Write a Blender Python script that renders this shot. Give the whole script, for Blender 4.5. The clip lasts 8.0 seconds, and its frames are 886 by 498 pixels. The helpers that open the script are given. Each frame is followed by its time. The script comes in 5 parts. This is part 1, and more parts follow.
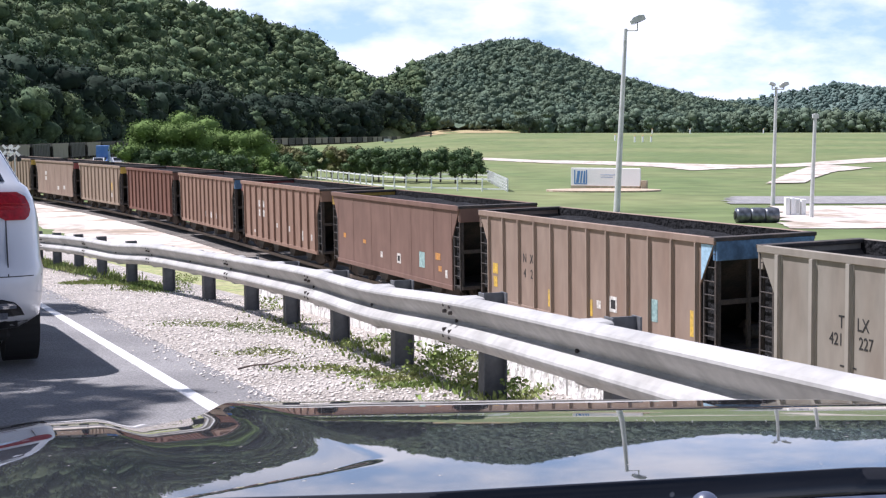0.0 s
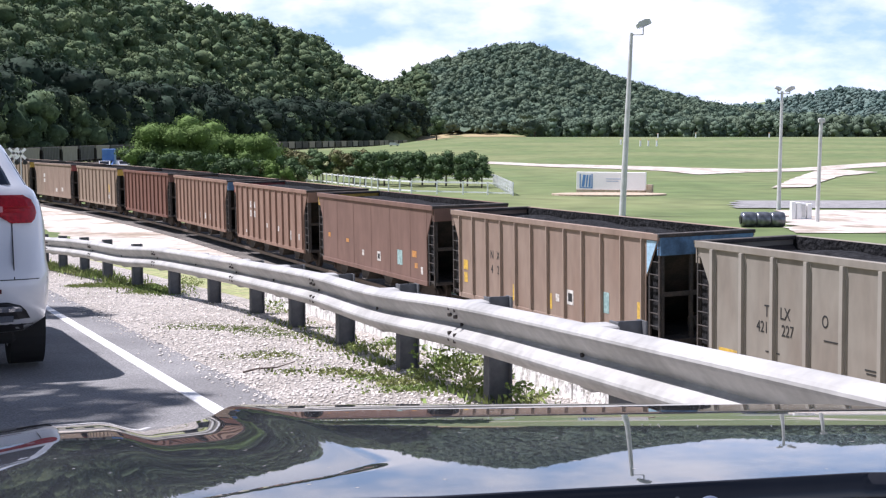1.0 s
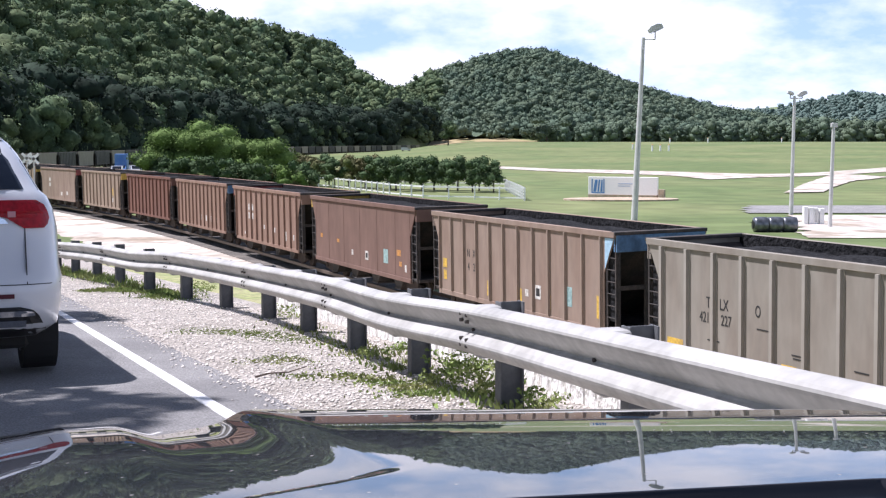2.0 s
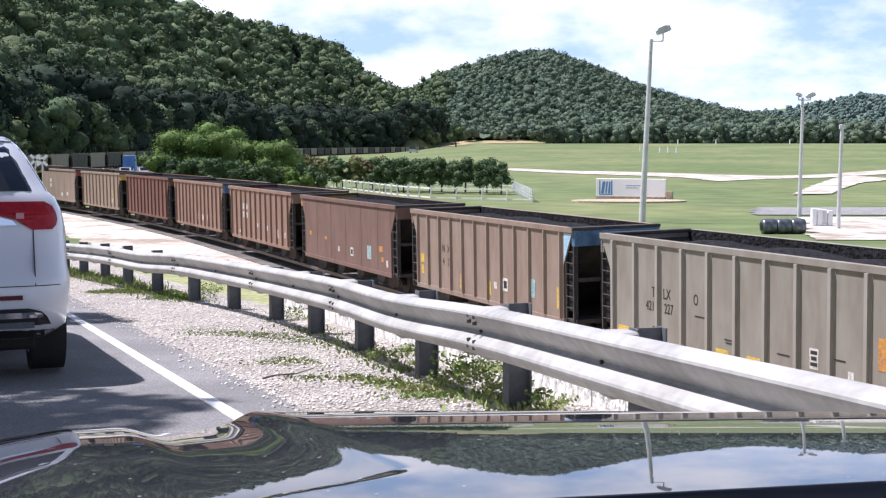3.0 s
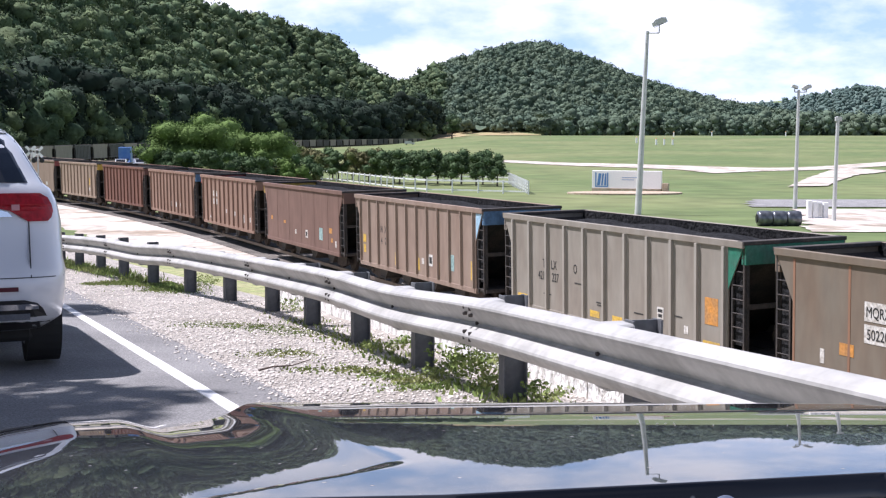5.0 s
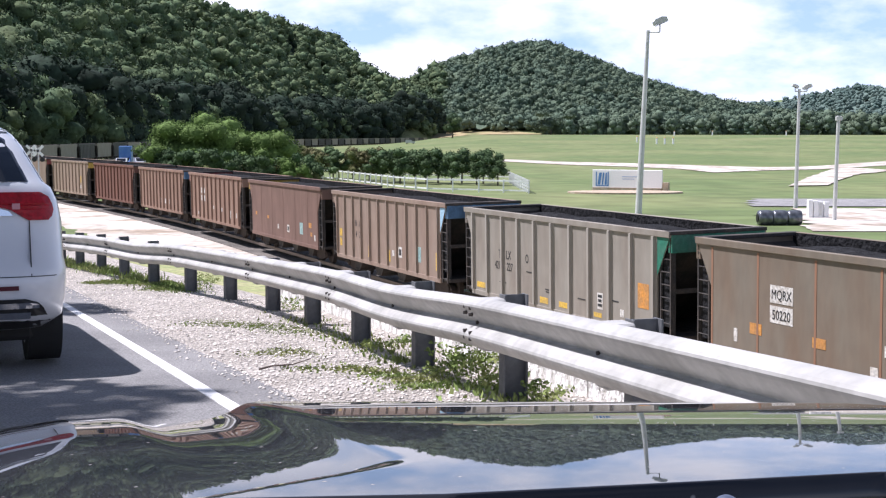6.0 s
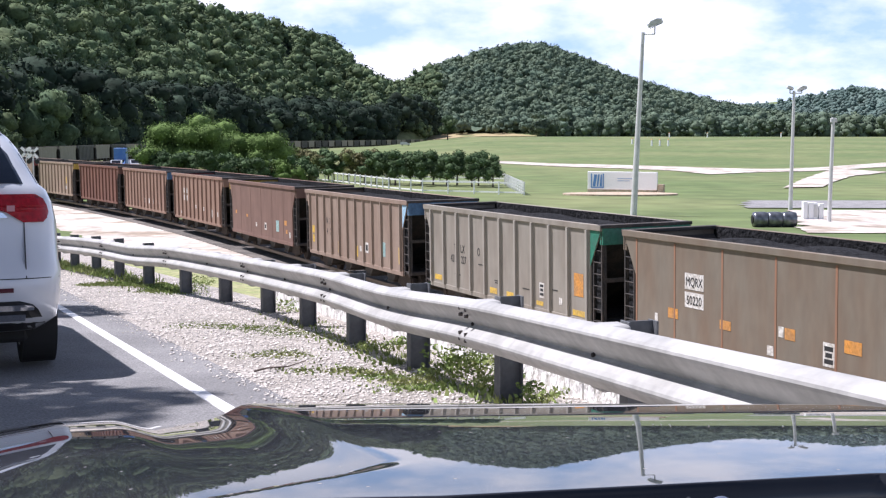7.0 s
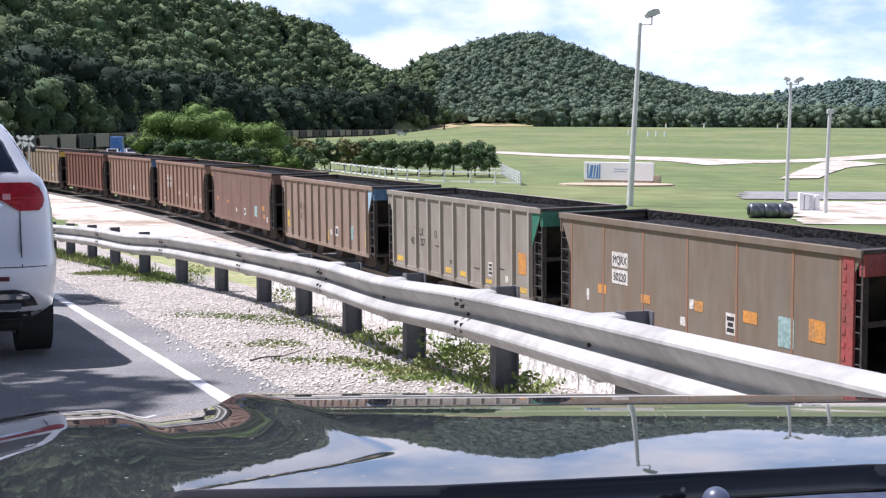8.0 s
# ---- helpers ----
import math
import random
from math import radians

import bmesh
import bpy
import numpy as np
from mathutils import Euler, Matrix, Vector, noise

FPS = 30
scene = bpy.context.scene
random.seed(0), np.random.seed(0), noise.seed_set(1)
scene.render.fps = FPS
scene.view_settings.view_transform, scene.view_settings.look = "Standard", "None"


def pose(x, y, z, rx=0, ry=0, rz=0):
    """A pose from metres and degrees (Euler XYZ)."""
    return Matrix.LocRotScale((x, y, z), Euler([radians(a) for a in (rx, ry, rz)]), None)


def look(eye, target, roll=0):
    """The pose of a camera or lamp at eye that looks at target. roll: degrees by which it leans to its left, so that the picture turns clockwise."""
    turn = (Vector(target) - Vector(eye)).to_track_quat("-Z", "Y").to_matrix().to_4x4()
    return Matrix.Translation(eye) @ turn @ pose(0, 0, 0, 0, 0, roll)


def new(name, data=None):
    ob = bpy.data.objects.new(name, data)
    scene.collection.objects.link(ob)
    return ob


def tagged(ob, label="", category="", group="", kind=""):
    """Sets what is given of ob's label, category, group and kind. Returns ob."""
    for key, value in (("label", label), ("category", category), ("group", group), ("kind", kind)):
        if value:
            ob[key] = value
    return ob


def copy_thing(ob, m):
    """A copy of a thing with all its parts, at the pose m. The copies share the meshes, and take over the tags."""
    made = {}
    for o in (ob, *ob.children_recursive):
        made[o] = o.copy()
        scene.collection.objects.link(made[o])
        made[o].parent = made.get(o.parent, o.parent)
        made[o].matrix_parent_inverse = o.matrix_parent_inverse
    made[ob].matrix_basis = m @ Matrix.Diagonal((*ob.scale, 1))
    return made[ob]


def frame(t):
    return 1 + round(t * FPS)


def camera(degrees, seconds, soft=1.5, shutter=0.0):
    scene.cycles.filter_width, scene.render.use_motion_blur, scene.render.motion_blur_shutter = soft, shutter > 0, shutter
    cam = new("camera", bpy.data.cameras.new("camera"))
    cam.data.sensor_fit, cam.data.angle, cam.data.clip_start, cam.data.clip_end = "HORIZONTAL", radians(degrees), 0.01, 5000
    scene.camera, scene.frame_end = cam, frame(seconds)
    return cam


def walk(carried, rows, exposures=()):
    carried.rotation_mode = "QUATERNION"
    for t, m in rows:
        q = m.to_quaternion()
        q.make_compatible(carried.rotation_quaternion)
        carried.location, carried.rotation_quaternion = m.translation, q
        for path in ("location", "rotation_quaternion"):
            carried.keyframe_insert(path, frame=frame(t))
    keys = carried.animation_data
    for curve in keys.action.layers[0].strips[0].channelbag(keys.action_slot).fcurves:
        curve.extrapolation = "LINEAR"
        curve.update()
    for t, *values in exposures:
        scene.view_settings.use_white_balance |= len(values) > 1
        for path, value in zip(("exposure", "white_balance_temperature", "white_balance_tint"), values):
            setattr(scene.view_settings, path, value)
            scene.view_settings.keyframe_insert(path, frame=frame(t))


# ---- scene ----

# ---------------------------------------------------------------- camera
EYE = 1.22
cam = camera(37.5, 8.0, soft=1.25)
PATH = [
    (0.0, pose(0, 0, EYE, 90 - 4.985, 0.095, -1.034)),
    (0.5, pose(0, 0, EYE, 90 - 4.898, 0.036, -0.915)),
    (1.0, pose(0, 0, EYE, 90 - 4.820, 0.007, -0.791)),
    (1.5, pose(0, 0, EYE, 90 - 4.701, 0.021, -0.559)),
    (3.0, pose(0, 0, EYE, 90 - 4.532, 0.021, 0.059)),
    (3.5, pose(0, 0, EYE, 90 - 4.604, 0.000, 0.000)),
    (4.0, pose(0, 0, EYE, 90 - 4.671, 0.001, -0.038)),
    (4.5, pose(0, 0, EYE, 90 - 4.833, -0.012, -0.112)),
    (6.0, pose(0, 0, EYE, 90 - 4.925, -0.051, -0.093)),
    (6.5, pose(0, 0, EYE, 90 - 4.967, -0.074, -0.085)),
    (7.0, pose(0, 0, EYE, 90 - 4.843, -0.038, -0.304)),
    (7.5, pose(0, 0, EYE, 90 - 5.715, -0.280, -0.608)),
    (8.0, pose(0, 0, EYE, 90 - 5.284, -0.248, -0.454)),
]
walk(cam, PATH, exposures=[(0.0, 0.65, 5950, 20), (8.0, 0.65, 5950, 20)])

# ---------------------------------------------------------------- sky and sun
SUN_AZ, SUN_EL = 75.0, 62.0      # degrees left of the +y axis, and above the horizon
world = bpy.data.worlds.new("sky")
scene.world = world
world.use_nodes = True


def build_sky():
    nt = world.node_tree
    n, l = nt.nodes, nt.links
    n.clear()
    out = n.new("ShaderNodeOutputWorld")
    bg = n.new("ShaderNodeBackground")
    sky = n.new("ShaderNodeTexSky")
    sky.sky_type, sky.sun_disc = "NISHITA", False
    sky.sun_elevation, sky.sun_rotation = radians(SUN_EL), radians(-SUN_AZ)
    sky.air_density, sky.dust_density, sky.ozone_density = 1.0, 0.5, 3.0
    co = n.new("ShaderNodeTexCoord")
    sep = n.new("ShaderNodeSeparateXYZ")
    l.new(co.outputs["Generated"], sep.inputs[0])
    # flat cloud layer: divide the direction by its height
    up = n.new("ShaderNodeMath")
    up.operation = "MAXIMUM"
    up.inputs[1].default_value = 0.02
    l.new(sep.outputs["Z"], up.inputs[0])
    lift = n.new("ShaderNodeMath")
    lift.operation = "ADD"
    lift.inputs[1].default_value = 0.42
    l.new(up.outputs[0], lift.inputs[0])
    div = n.new("ShaderNodeVectorMath")
    div.operation = "DIVIDE"
    comb = n.new("ShaderNodeCombineXYZ")
    for k in range(3):
        l.new(lift.outputs[0], comb.inputs[k])
    l.new(co.outputs["Generated"], div.inputs[0])
    l.new(comb.outputs[0], div.inputs[1])
    big = n.new("ShaderNodeTexNoise")
    big.inputs["Scale"].default_value, big.inputs["Detail"].default_value = 4.6, 8.0
    big.inputs["Roughness"].default_value = 0.55
    l.new(div.outputs[0], big.inputs["Vector"])
    ramp = n.new("ShaderNodeValToRGB")
    ramp.color_ramp.elements[0].position, ramp.color_ramp.elements[1].position = 0.36, 0.60
    l.new(big.outputs["Fac"], ramp.inputs[0])
    mix = n.new("ShaderNodeMix")
    mix.data_type = "RGBA"
    mix.inputs["B"].default_value = (16.5, 16.7, 17.0, 1)
    thin = n.new("ShaderNodeMapRange")
    thin.inputs["From Min"].default_value, thin.inputs["From Max"].default_value = 0.09, 0.30
    thin.inputs["To Min"].default_value, thin.inputs["To Max"].default_value = 1.0, 0.15
    l.new(sep.outputs["Z"], thin.inputs["Value"])
    cover = n.new("ShaderNodeMath")
    cover.operation = "MULTIPLY"
    l.new(ramp.outputs["Color"], cover.inputs[0])
    l.new(thin.outputs[0], cover.inputs[1])
    l.new(cover.outputs[0], mix.inputs["Factor"])
    haze = n.new("ShaderNodeMix")
    haze.data_type = "RGBA"
    haze.inputs["B"].default_value = (8.2, 11.6, 16.8, 1)
    deep = n.new("ShaderNodeMapRange")
    deep.inputs["From Min"].default_value, deep.inputs["From Max"].default_value = 0.0, 0.42
    deep.inputs["To Min"].default_value, deep.inputs["To Max"].default_value = 0.9, 0.0
    l.new(sep.outputs["Z"], deep.inputs["Value"])
    l.new(deep.outputs[0], haze.inputs["Factor"])
    l.new(sky.outputs[0], haze.inputs["A"])
    l.new(haze.outputs["Result"], mix.inputs["A"])
    l.new(mix.outputs["Result"], bg.inputs["Color"])
    bg.inputs["Strength"].default_value = 0.050
    l.new(bg.outputs[0], out.inputs[0])


build_sky()
sun = new("sun", bpy.data.lights.new("sun", "SUN"))
sun.data.energy, sun.data.angle, sun.data.color = 5.0, radians(0.6), (1.0, 0.965, 0.92)
sa, se = radians(SUN_AZ), radians(SUN_EL)
SUN_DIR = Vector((-math.sin(sa) * math.cos(se), math.cos(sa) * math.cos(se), math.sin(se)))
sun.matrix_world = look(SUN_DIR * 50, (0, 0, 0))


# ---------------------------------------------------------------- materials
def material(name, base, rough=0.7, metal=0.0, second=None, scale=4.0, fine=None, bump=0.0, bump_scale=60.0,
             coat=0.0, stretch=(1, 1, 1), blend=(0.4, 0.65), jitter=0.0, spec=0.5, island=0.0):
    """Two tones mixed by a coarse and a fine noise, with relief."""
    m = bpy.data.materials.new(name)
    m.use_nodes = True
    nt = m.node_tree
    n, l = nt.nodes, nt.links
    b = n["Principled BSDF"]
    b.inputs["Roughness"].default_value = rough
    b.inputs["Metallic"].default_value = metal
    b.inputs["Coat Weight"].default_value = coat
    b.inputs["Specular IOR Level"].default_value = spec
    co = n.new("ShaderNodeTexCoord")
    mp = n.new("ShaderNodeMapping")
    mp.inputs["Scale"].default_value = stretch
    l.new(co.outputs["Object"], mp.inputs["Vector"])
    colour = None
    if second is not None:
        a = n.new("ShaderNodeTexNoise")
        a.inputs["Scale"].default_value, a.inputs["Detail"].default_value = scale, 6.0
        l.new(mp.outputs[0], a.inputs["Vector"])
        r = n.new("ShaderNodeValToRGB")
        r.color_ramp.elements[0].position, r.color_ramp.elements[1].position = blend
        r.color_ramp.elements[0].color, r.color_ramp.elements[1].color = (*base, 1), (*second, 1)
        l.new(a.outputs["Fac"], r.inputs[0])
        colour = r.outputs["Color"]
    if fine is not None:
        f = n.new("ShaderNodeTexNoise")
        f.inputs["Scale"].default_value, f.inputs["Detail"].default_value = fine[0], 4.0
        l.new(mp.outputs[0], f.inputs["Vector"])
        fr = n.new("ShaderNodeMapRange")
        fr.inputs["From Min"].default_value, fr.inputs["From Max"].default_value = 0.3, 0.7
        fr.inputs["To Min"].default_value, fr.inputs["To Max"].default_value = 1 - fine[1], 1 + fine[1]
        l.new(f.outputs["Fac"], fr.inputs["Value"])
        mx = n.new("ShaderNodeMix")
        mx.data_type, mx.blend_type = "RGBA", "MULTIPLY"
        mx.inputs["Factor"].default_value = 1.0
        if colour is None:
            mx.inputs["A"].default_value = (*base, 1)
        else:
            l.new(colour, mx.inputs["A"])
        l.new(fr.outputs[0], mx.inputs["B"])
        colour = mx.outputs["Result"]
    if jitter or island:
        src = n.new("ShaderNodeNewGeometry") if island else n.new("ShaderNodeObjectInfo")
        amount = island or jitter
        jr = n.new("ShaderNodeMapRange")
        jr.inputs["To Min"].default_value, jr.inputs["To Max"].default_value = 1 - amount, 1 + amount
        l.new(src.outputs["Random Per Island" if island else "Random"], jr.inputs["Value"])
        mj = n.new("ShaderNodeMix")
        mj.data_type, mj.blend_type = "RGBA", "MULTIPLY"
        mj.inputs["Factor"].default_value = 1.0
        if colour is None:
            mj.inputs["A"].default_value = (*base, 1)
        else:
            l.new(colour, mj.inputs["A"])
        l.new(jr.outputs[0], mj.inputs["B"])
        colour = mj.outputs["Result"]
    if colour is None:
        b.inputs["Base Color"].default_value = (*base, 1)
    else:
        l.new(colour, b.inputs["Base Color"])
    if bump:
        t = n.new("ShaderNodeTexNoise")
        t.inputs["Scale"].default_value, t.inputs["Detail"].default_value = bump_scale, 5.0
        l.new(mp.outputs[0], t.inputs["Vector"])
        bp = n.new("ShaderNodeBump")
        bp.inputs["Strength"].default_value, bp.inputs["Distance"].default_value = min(1.0, bump), 0.02 + 0.1 * bump
        l.new(t.outputs["Fac"], bp.inputs["Height"])
        l.new(bp.outputs[0], b.inputs["Normal"])
    return m


M = {
    "grass": material("grass", (0.118, 0.158, 0.060), 0.9, second=(0.185, 0.20, 0.088), scale=0.022, fine=(0.25, 0.22), bump=0.3, bump_scale=3.0, spec=0.2),
    "asphalt": material("asphalt", (0.235, 0.228, 0.222), 0.85, second=(0.315, 0.305, 0.295), scale=0.8, fine=(70, 0.4), bump=0.6, bump_scale=140),
    "gravel": material("gravel", (0.54, 0.49, 0.435), 0.9, second=(0.42, 0.375, 0.325), scale=1.6, fine=(28, 0.35), bump=0.9, bump_scale=30),
    "stone": material("stone", (0.68, 0.625, 0.565), 0.9, fine=(20, 0.2), island=0.38),
    "lot": material("lot", (0.54, 0.49, 0.43), 0.9, second=(0.30, 0.245, 0.185), scale=0.22, fine=(1.1, 0.32), bump=0.5, bump_scale=6, blend=(0.45, 0.62)),
    "ballast": material("ballast", (0.17, 0.15, 0.13), 0.95, second=(0.09, 0.08, 0.07), scale=0.5, fine=(9, 0.4), bump=0.8, bump_scale=12),
    "white_line": material("white_line", (0.82, 0.81, 0.79), 0.7, second=(0.55, 0.54, 0.52), scale=5, fine=(60, 0.12)),
    "galvanised": material("galvanised", (0.43, 0.42, 0.395), 0.55, second=(0.32, 0.312, 0.29), scale=2.2, fine=(14, 0.12), bump=0.03, bump_scale=60),
    "post_steel": material("post_steel", (0.13, 0.135, 0.14), 0.7, second=(0.09, 0.092, 0.096), scale=6, fine=(40, 0.1)),
    "concrete": material("concrete", (0.80, 0.78, 0.74), 0.9, second=(0.42, 0.39, 0.34), scale=5.0, fine=(11, 0.32), bump=0.8, bump_scale=16, stretch=(1, 1, 0.55), blend=(0.52, 0.72)),
    "rust": material("rust", (0.07, 0.05, 0.04), 0.9, second=(0.045, 0.035, 0.03), scale=2, fine=(20, 0.3), bump=0.2),
    "black_iron": material("black_iron", (0.035, 0.032, 0.03), 0.8, second=(0.07, 0.055, 0.045), scale=2, fine=(15, 0.3)),
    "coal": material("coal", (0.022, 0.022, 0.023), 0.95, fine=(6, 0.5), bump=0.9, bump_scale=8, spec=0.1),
    "steel_rail": material("steel_rail", (0.25, 0.20, 0.17), 0.5, metal=0.7),
    "white_paint": material("white_paint", (0.86, 0.86, 0.85), 0.5, fine=(8, 0.04)),
    "pole_steel": material("pole_steel", (0.60, 0.60, 0.58), 0.6, second=(0.50, 0.50, 0.48), scale=1.5, fine=(12, 0.1)),
    "leaf": material("leaf", (0.060, 0.095, 0.051), 0.85, second=(0.116, 0.148, 0.070), scale=0.11, fine=(0.9, 0.35), bump=0.8, bump_scale=1.3, island=0.28, spec=0.12, blend=(0.35, 0.68)),
    # shade in the ridge woods, put into the leaf colour
    "leaf_shaded": material("leaf_shaded", (0.018, 0.030, 0.021), 0.9, second=(0.032, 0.047, 0.031), scale=0.05, fine=(0.5, 0.35), bump=0.9, bump_scale=1.4, island=0.4, spec=0.1),
    # distance haze is put into the next two leaf colours: paler and bluer
    "leaf_haze": material("leaf_haze", (0.092, 0.132, 0.095), 0.95, second=(0.130, 0.165, 0.108), scale=0.03, fine=(0.3, 0.2), bump=0.3, bump_scale=0.6, island=0.15, spec=0.1, blend=(0.35, 0.68)),
    "leaf_haze_blue": material("leaf_haze_blue", (0.10, 0.145, 0.125), 0.95, second=(0.125, 0.165, 0.14), scale=0.02, fine=(0.1, 0.2), island=0.2, spec=0.1),
    "leaf_kudzu": material("leaf_kudzu", (0.118, 0.180, 0.048), 0.85, second=(0.088, 0.138, 0.038), scale=0.4, island=0.25, spec=0.15),
    "leaf_dry": material("leaf_dry", (0.095, 0.115, 0.04), 0.8, second=(0.12, 0.09, 0.05), scale=0.25, island=0.4, spec=0.15),
    "leaf_orchard": material("leaf_orchard", (0.075, 0.115, 0.05), 0.8, second=(0.035, 0.065, 0.026), scale=0.5, island=0.4, spec=0.15),
    "bark": material("bark", (0.13, 0.10, 0.08), 0.9, second=(0.08, 0.06, 0.05), scale=5, bump=0.5, bump_scale=20),
    "weed": material("weed", (0.18, 0.25, 0.07), 0.85, second=(0.27, 0.29, 0.11), scale=2, island=0.4, spec=0.2),
    "olive": material("olive", (0.24, 0.27, 0.10), 0.9, second=(0.34, 0.31, 0.17), scale=1.6, fine=(9, 0.4), bump=0.4, bump_scale=20),
    "tan": material("tan", (0.36, 0.28, 0.15), 0.95, second=(0.28, 0.24, 0.11), scale=0.03, fine=(0.5, 0.15)),
    "car_white": material("car_white", (0.58, 0.59, 0.615), 0.3, coat=1.0),
    "car_dark": material("car_dark", (0.018, 0.019, 0.022), 0.22, metal=0.0, coat=1.0, fine=(600, 0.2)),
    "glass_dark": material("glass_dark", (0.008, 0.010, 0.014), 0.04, coat=0.5),
    "lamp_red": material("lamp_red", (0.30, 0.006, 0.012), 0.25, spec=0.25, fine=(30, 0.3)),
    "lamp_dark": material("lamp_dark", (0.07, 0.004, 0.012), 0.35, spec=0.3),
    "cowl": material("cowl", (0.075, 0.09, 0.14), 0.35, second=(0.13, 0.14, 0.165), scale=3.0, fine=(60, 0.2)),
    "rubber": material("rubber", (0.018, 0.018, 0.018), 0.85),
    "chrome": material("chrome", (0.75, 0.75, 0.76), 0.12, metal=1.0),
    "black_plastic": material("black_plastic", (0.012, 0.012, 0.013), 0.55),
    "drum": material("drum", (0.20, 0.21, 0.23), 0.3, metal=0.6, second=(0.09, 0.095, 0.105), scale=2.5),
    "brick": material("brick", (0.40, 0.30, 0.21), 0.9, second=(0.48, 0.40, 0.30), scale=2, fine=(6, 0.25)),
    "blue": material("blue", (0.05, 0.15, 0.40), 0.45, second=(0.09, 0.20, 0.42), scale=1.5),
    "sign_blue": material("sign_blue", (0.10, 0.24, 0.50), 0.5),
    "stencil": material("stencil", (0.62, 0.60, 0.56), 0.8, second=(0.42, 0.38, 0.33), scale=5, fine=(14, 0.3)),
    "ink": material("ink", (0.02, 0.02, 0.02), 0.8),
    "orange": material("orange", (0.58, 0.25, 0.045), 0.7, second=(0.40, 0.20, 0.07), scale=3, fine=(12, 0.3)),
    "yellow": material("yellow", (0.60, 0.38, 0.05), 0.7, second=(0.42, 0.28, 0.08), scale=3, fine=(12, 0.3)),
    "mint": material("mint", (0.29, 0.42, 0.40), 0.7, second=(0.22, 0.33, 0.32), scale=4, fine=(10, 0.3)),
}


# ---------------------------------------------------------------- mesh helpers
def part(name, bm, mat, parent=None, label="", smooth=False, loc=None):
    """Link a bmesh as one mesh object under a thing or part."""
    me = bpy.data.meshes.new(name)
    bm.to_mesh(me)
    bm.free()
    return share(name, me, mat, parent, label, smooth, loc)


def share(name, me, mat=None, parent=None, label="", smooth=False, loc=None):
    if mat is not None and not me.materials:
        me.materials.append(M[mat] if isinstance(mat, str) else mat)
    if smooth:
        me.polygons.foreach_set("use_smooth", [True] * len(me.polygons))
    ob = new(name, me)
    ob.parent = parent
    if loc is not None:
        ob.matrix_basis = loc if isinstance(loc, Matrix) else Matrix.Translation(loc)
    if label:
        ob["label"] = label
    return ob


def box(bm, x0, x1, y0, y1, z0, z1, bevel=0.0, turn=None):
    r = bmesh.ops.create_cube(bm, size=1.0)
    vs = r["verts"]
    bmesh.ops.scale(bm, vec=(x1 - x0, y1 - y0, z1 - z0), verts=vs)
    if bevel:
        es = list({e for v in vs for e in v.link_edges})
        out = bmesh.ops.bevel(bm, geom=es, offset=bevel, segments=1, affect="EDGES")
        vs = list({v for f in out["faces"] for v in f.verts} | {v for v in vs if v.is_valid})
        vs = [v for v in vs if v.is_valid]
    bmesh.ops.translate(bm, vec=((x0 + x1) / 2, (y0 + y1) / 2, (z0 + z1) / 2), verts=vs)
    if turn is not None:
        bmesh.ops.transform(bm, matrix=turn, verts=vs)
    return vs


def tube(bm, a, b, r0, r1=None, sides=10):
    a, b = Vector(a), Vector(b)
    r1 = r0 if r1 is None else r1
    d = b - a
    m = Matrix.Translation((a + b) / 2) @ d.to_track_quat("Z", "Y").to_matrix().to_4x4()
    return bmesh.ops.create_cone(bm, cap_ends=True, segments=sides, radius1=r0, radius2=r1, depth=d.length, matrix=m)["verts"]


def prism(bm, outline, axis_a, axis_b):
    """Extrude a closed outline [(x, z)] from y=axis_a to y=axis_b."""
    lo = [bm.verts.new((x, axis_a, z)) for x, z in outline]
    hi = [bm.verts.new((x, axis_b, z)) for x, z in outline]
    n = len(outline)
    for i in range(n):
        bm.faces.new((lo[i], lo[(i + 1) % n], hi[(i + 1) % n], hi[i]))
    bm.faces.new(lo[::-1])
    bm.faces.new(hi)
    bmesh.ops.recalc_face_normals(bm, faces=bm.faces)


def from_arrays(name, verts, faces, mat, parent=None, smooth=False):
    me = bpy.data.meshes.new(name)
    me.from_pydata([tuple(v) for v in verts], [], [tuple(f) for f in faces])
    me.update()
    return share(name, me, mat, parent, "", smooth)


def empty(name, m=None):
    ob = new(name)
    if m is not None:
        ob.matrix_basis = m
    return ob


# ---------------------------------------------------------------- the plan
PHI = 22.5                                        # the road runs this many degrees left of +y
RD = Vector((-math.sin(radians(PHI)), math.cos(radians(PHI))))
RN = Vector((math.cos(radians(PHI)), math.sin(radians(PHI))))
GRADE = 0.053


def road_z(y):
    return -GRADE * y if y < 95 else -GRADE * 95


def uv(u, v, dz=0.0):
    """u metres right of the road's axis, v metres along it, on the road's slope."""
    p = RN * u + RD * v
    return Vector((p.x, p.y, road_z(p.y) + dz))


# the track: heading (radians left of +y) at distances along it
TS = np.arange(-80.0, 1030.0, 2.0)
TH = np.interp(TS, [-80, 60, 112, 150, 240, 420, 700, 1000], [0.405, 0.405, 0.53, 0.53, 0.03, -0.02, -0.15, -0.2])
_i0 = int(np.searchsorted(TS, 0.0))
TX = np.concatenate([[0], np.cumsum(-np.sin((TH[1:] + TH[:-1]) / 2) * 2.0)])
TY = np.concatenate([[0], np.cumsum(np.cos((TH[1:] + TH[:-1]) / 2) * 2.0)])
TX, TY = TX - TX[_i0] + 12.53, TY - TY[_i0] + 25.62


def rail_z(s):
    return float(np.interp(s, [-80, 0, 110, 300, 700, 1000], [-5.45, -5.32, -4.99, -4.25, -3.85, -3.4]))


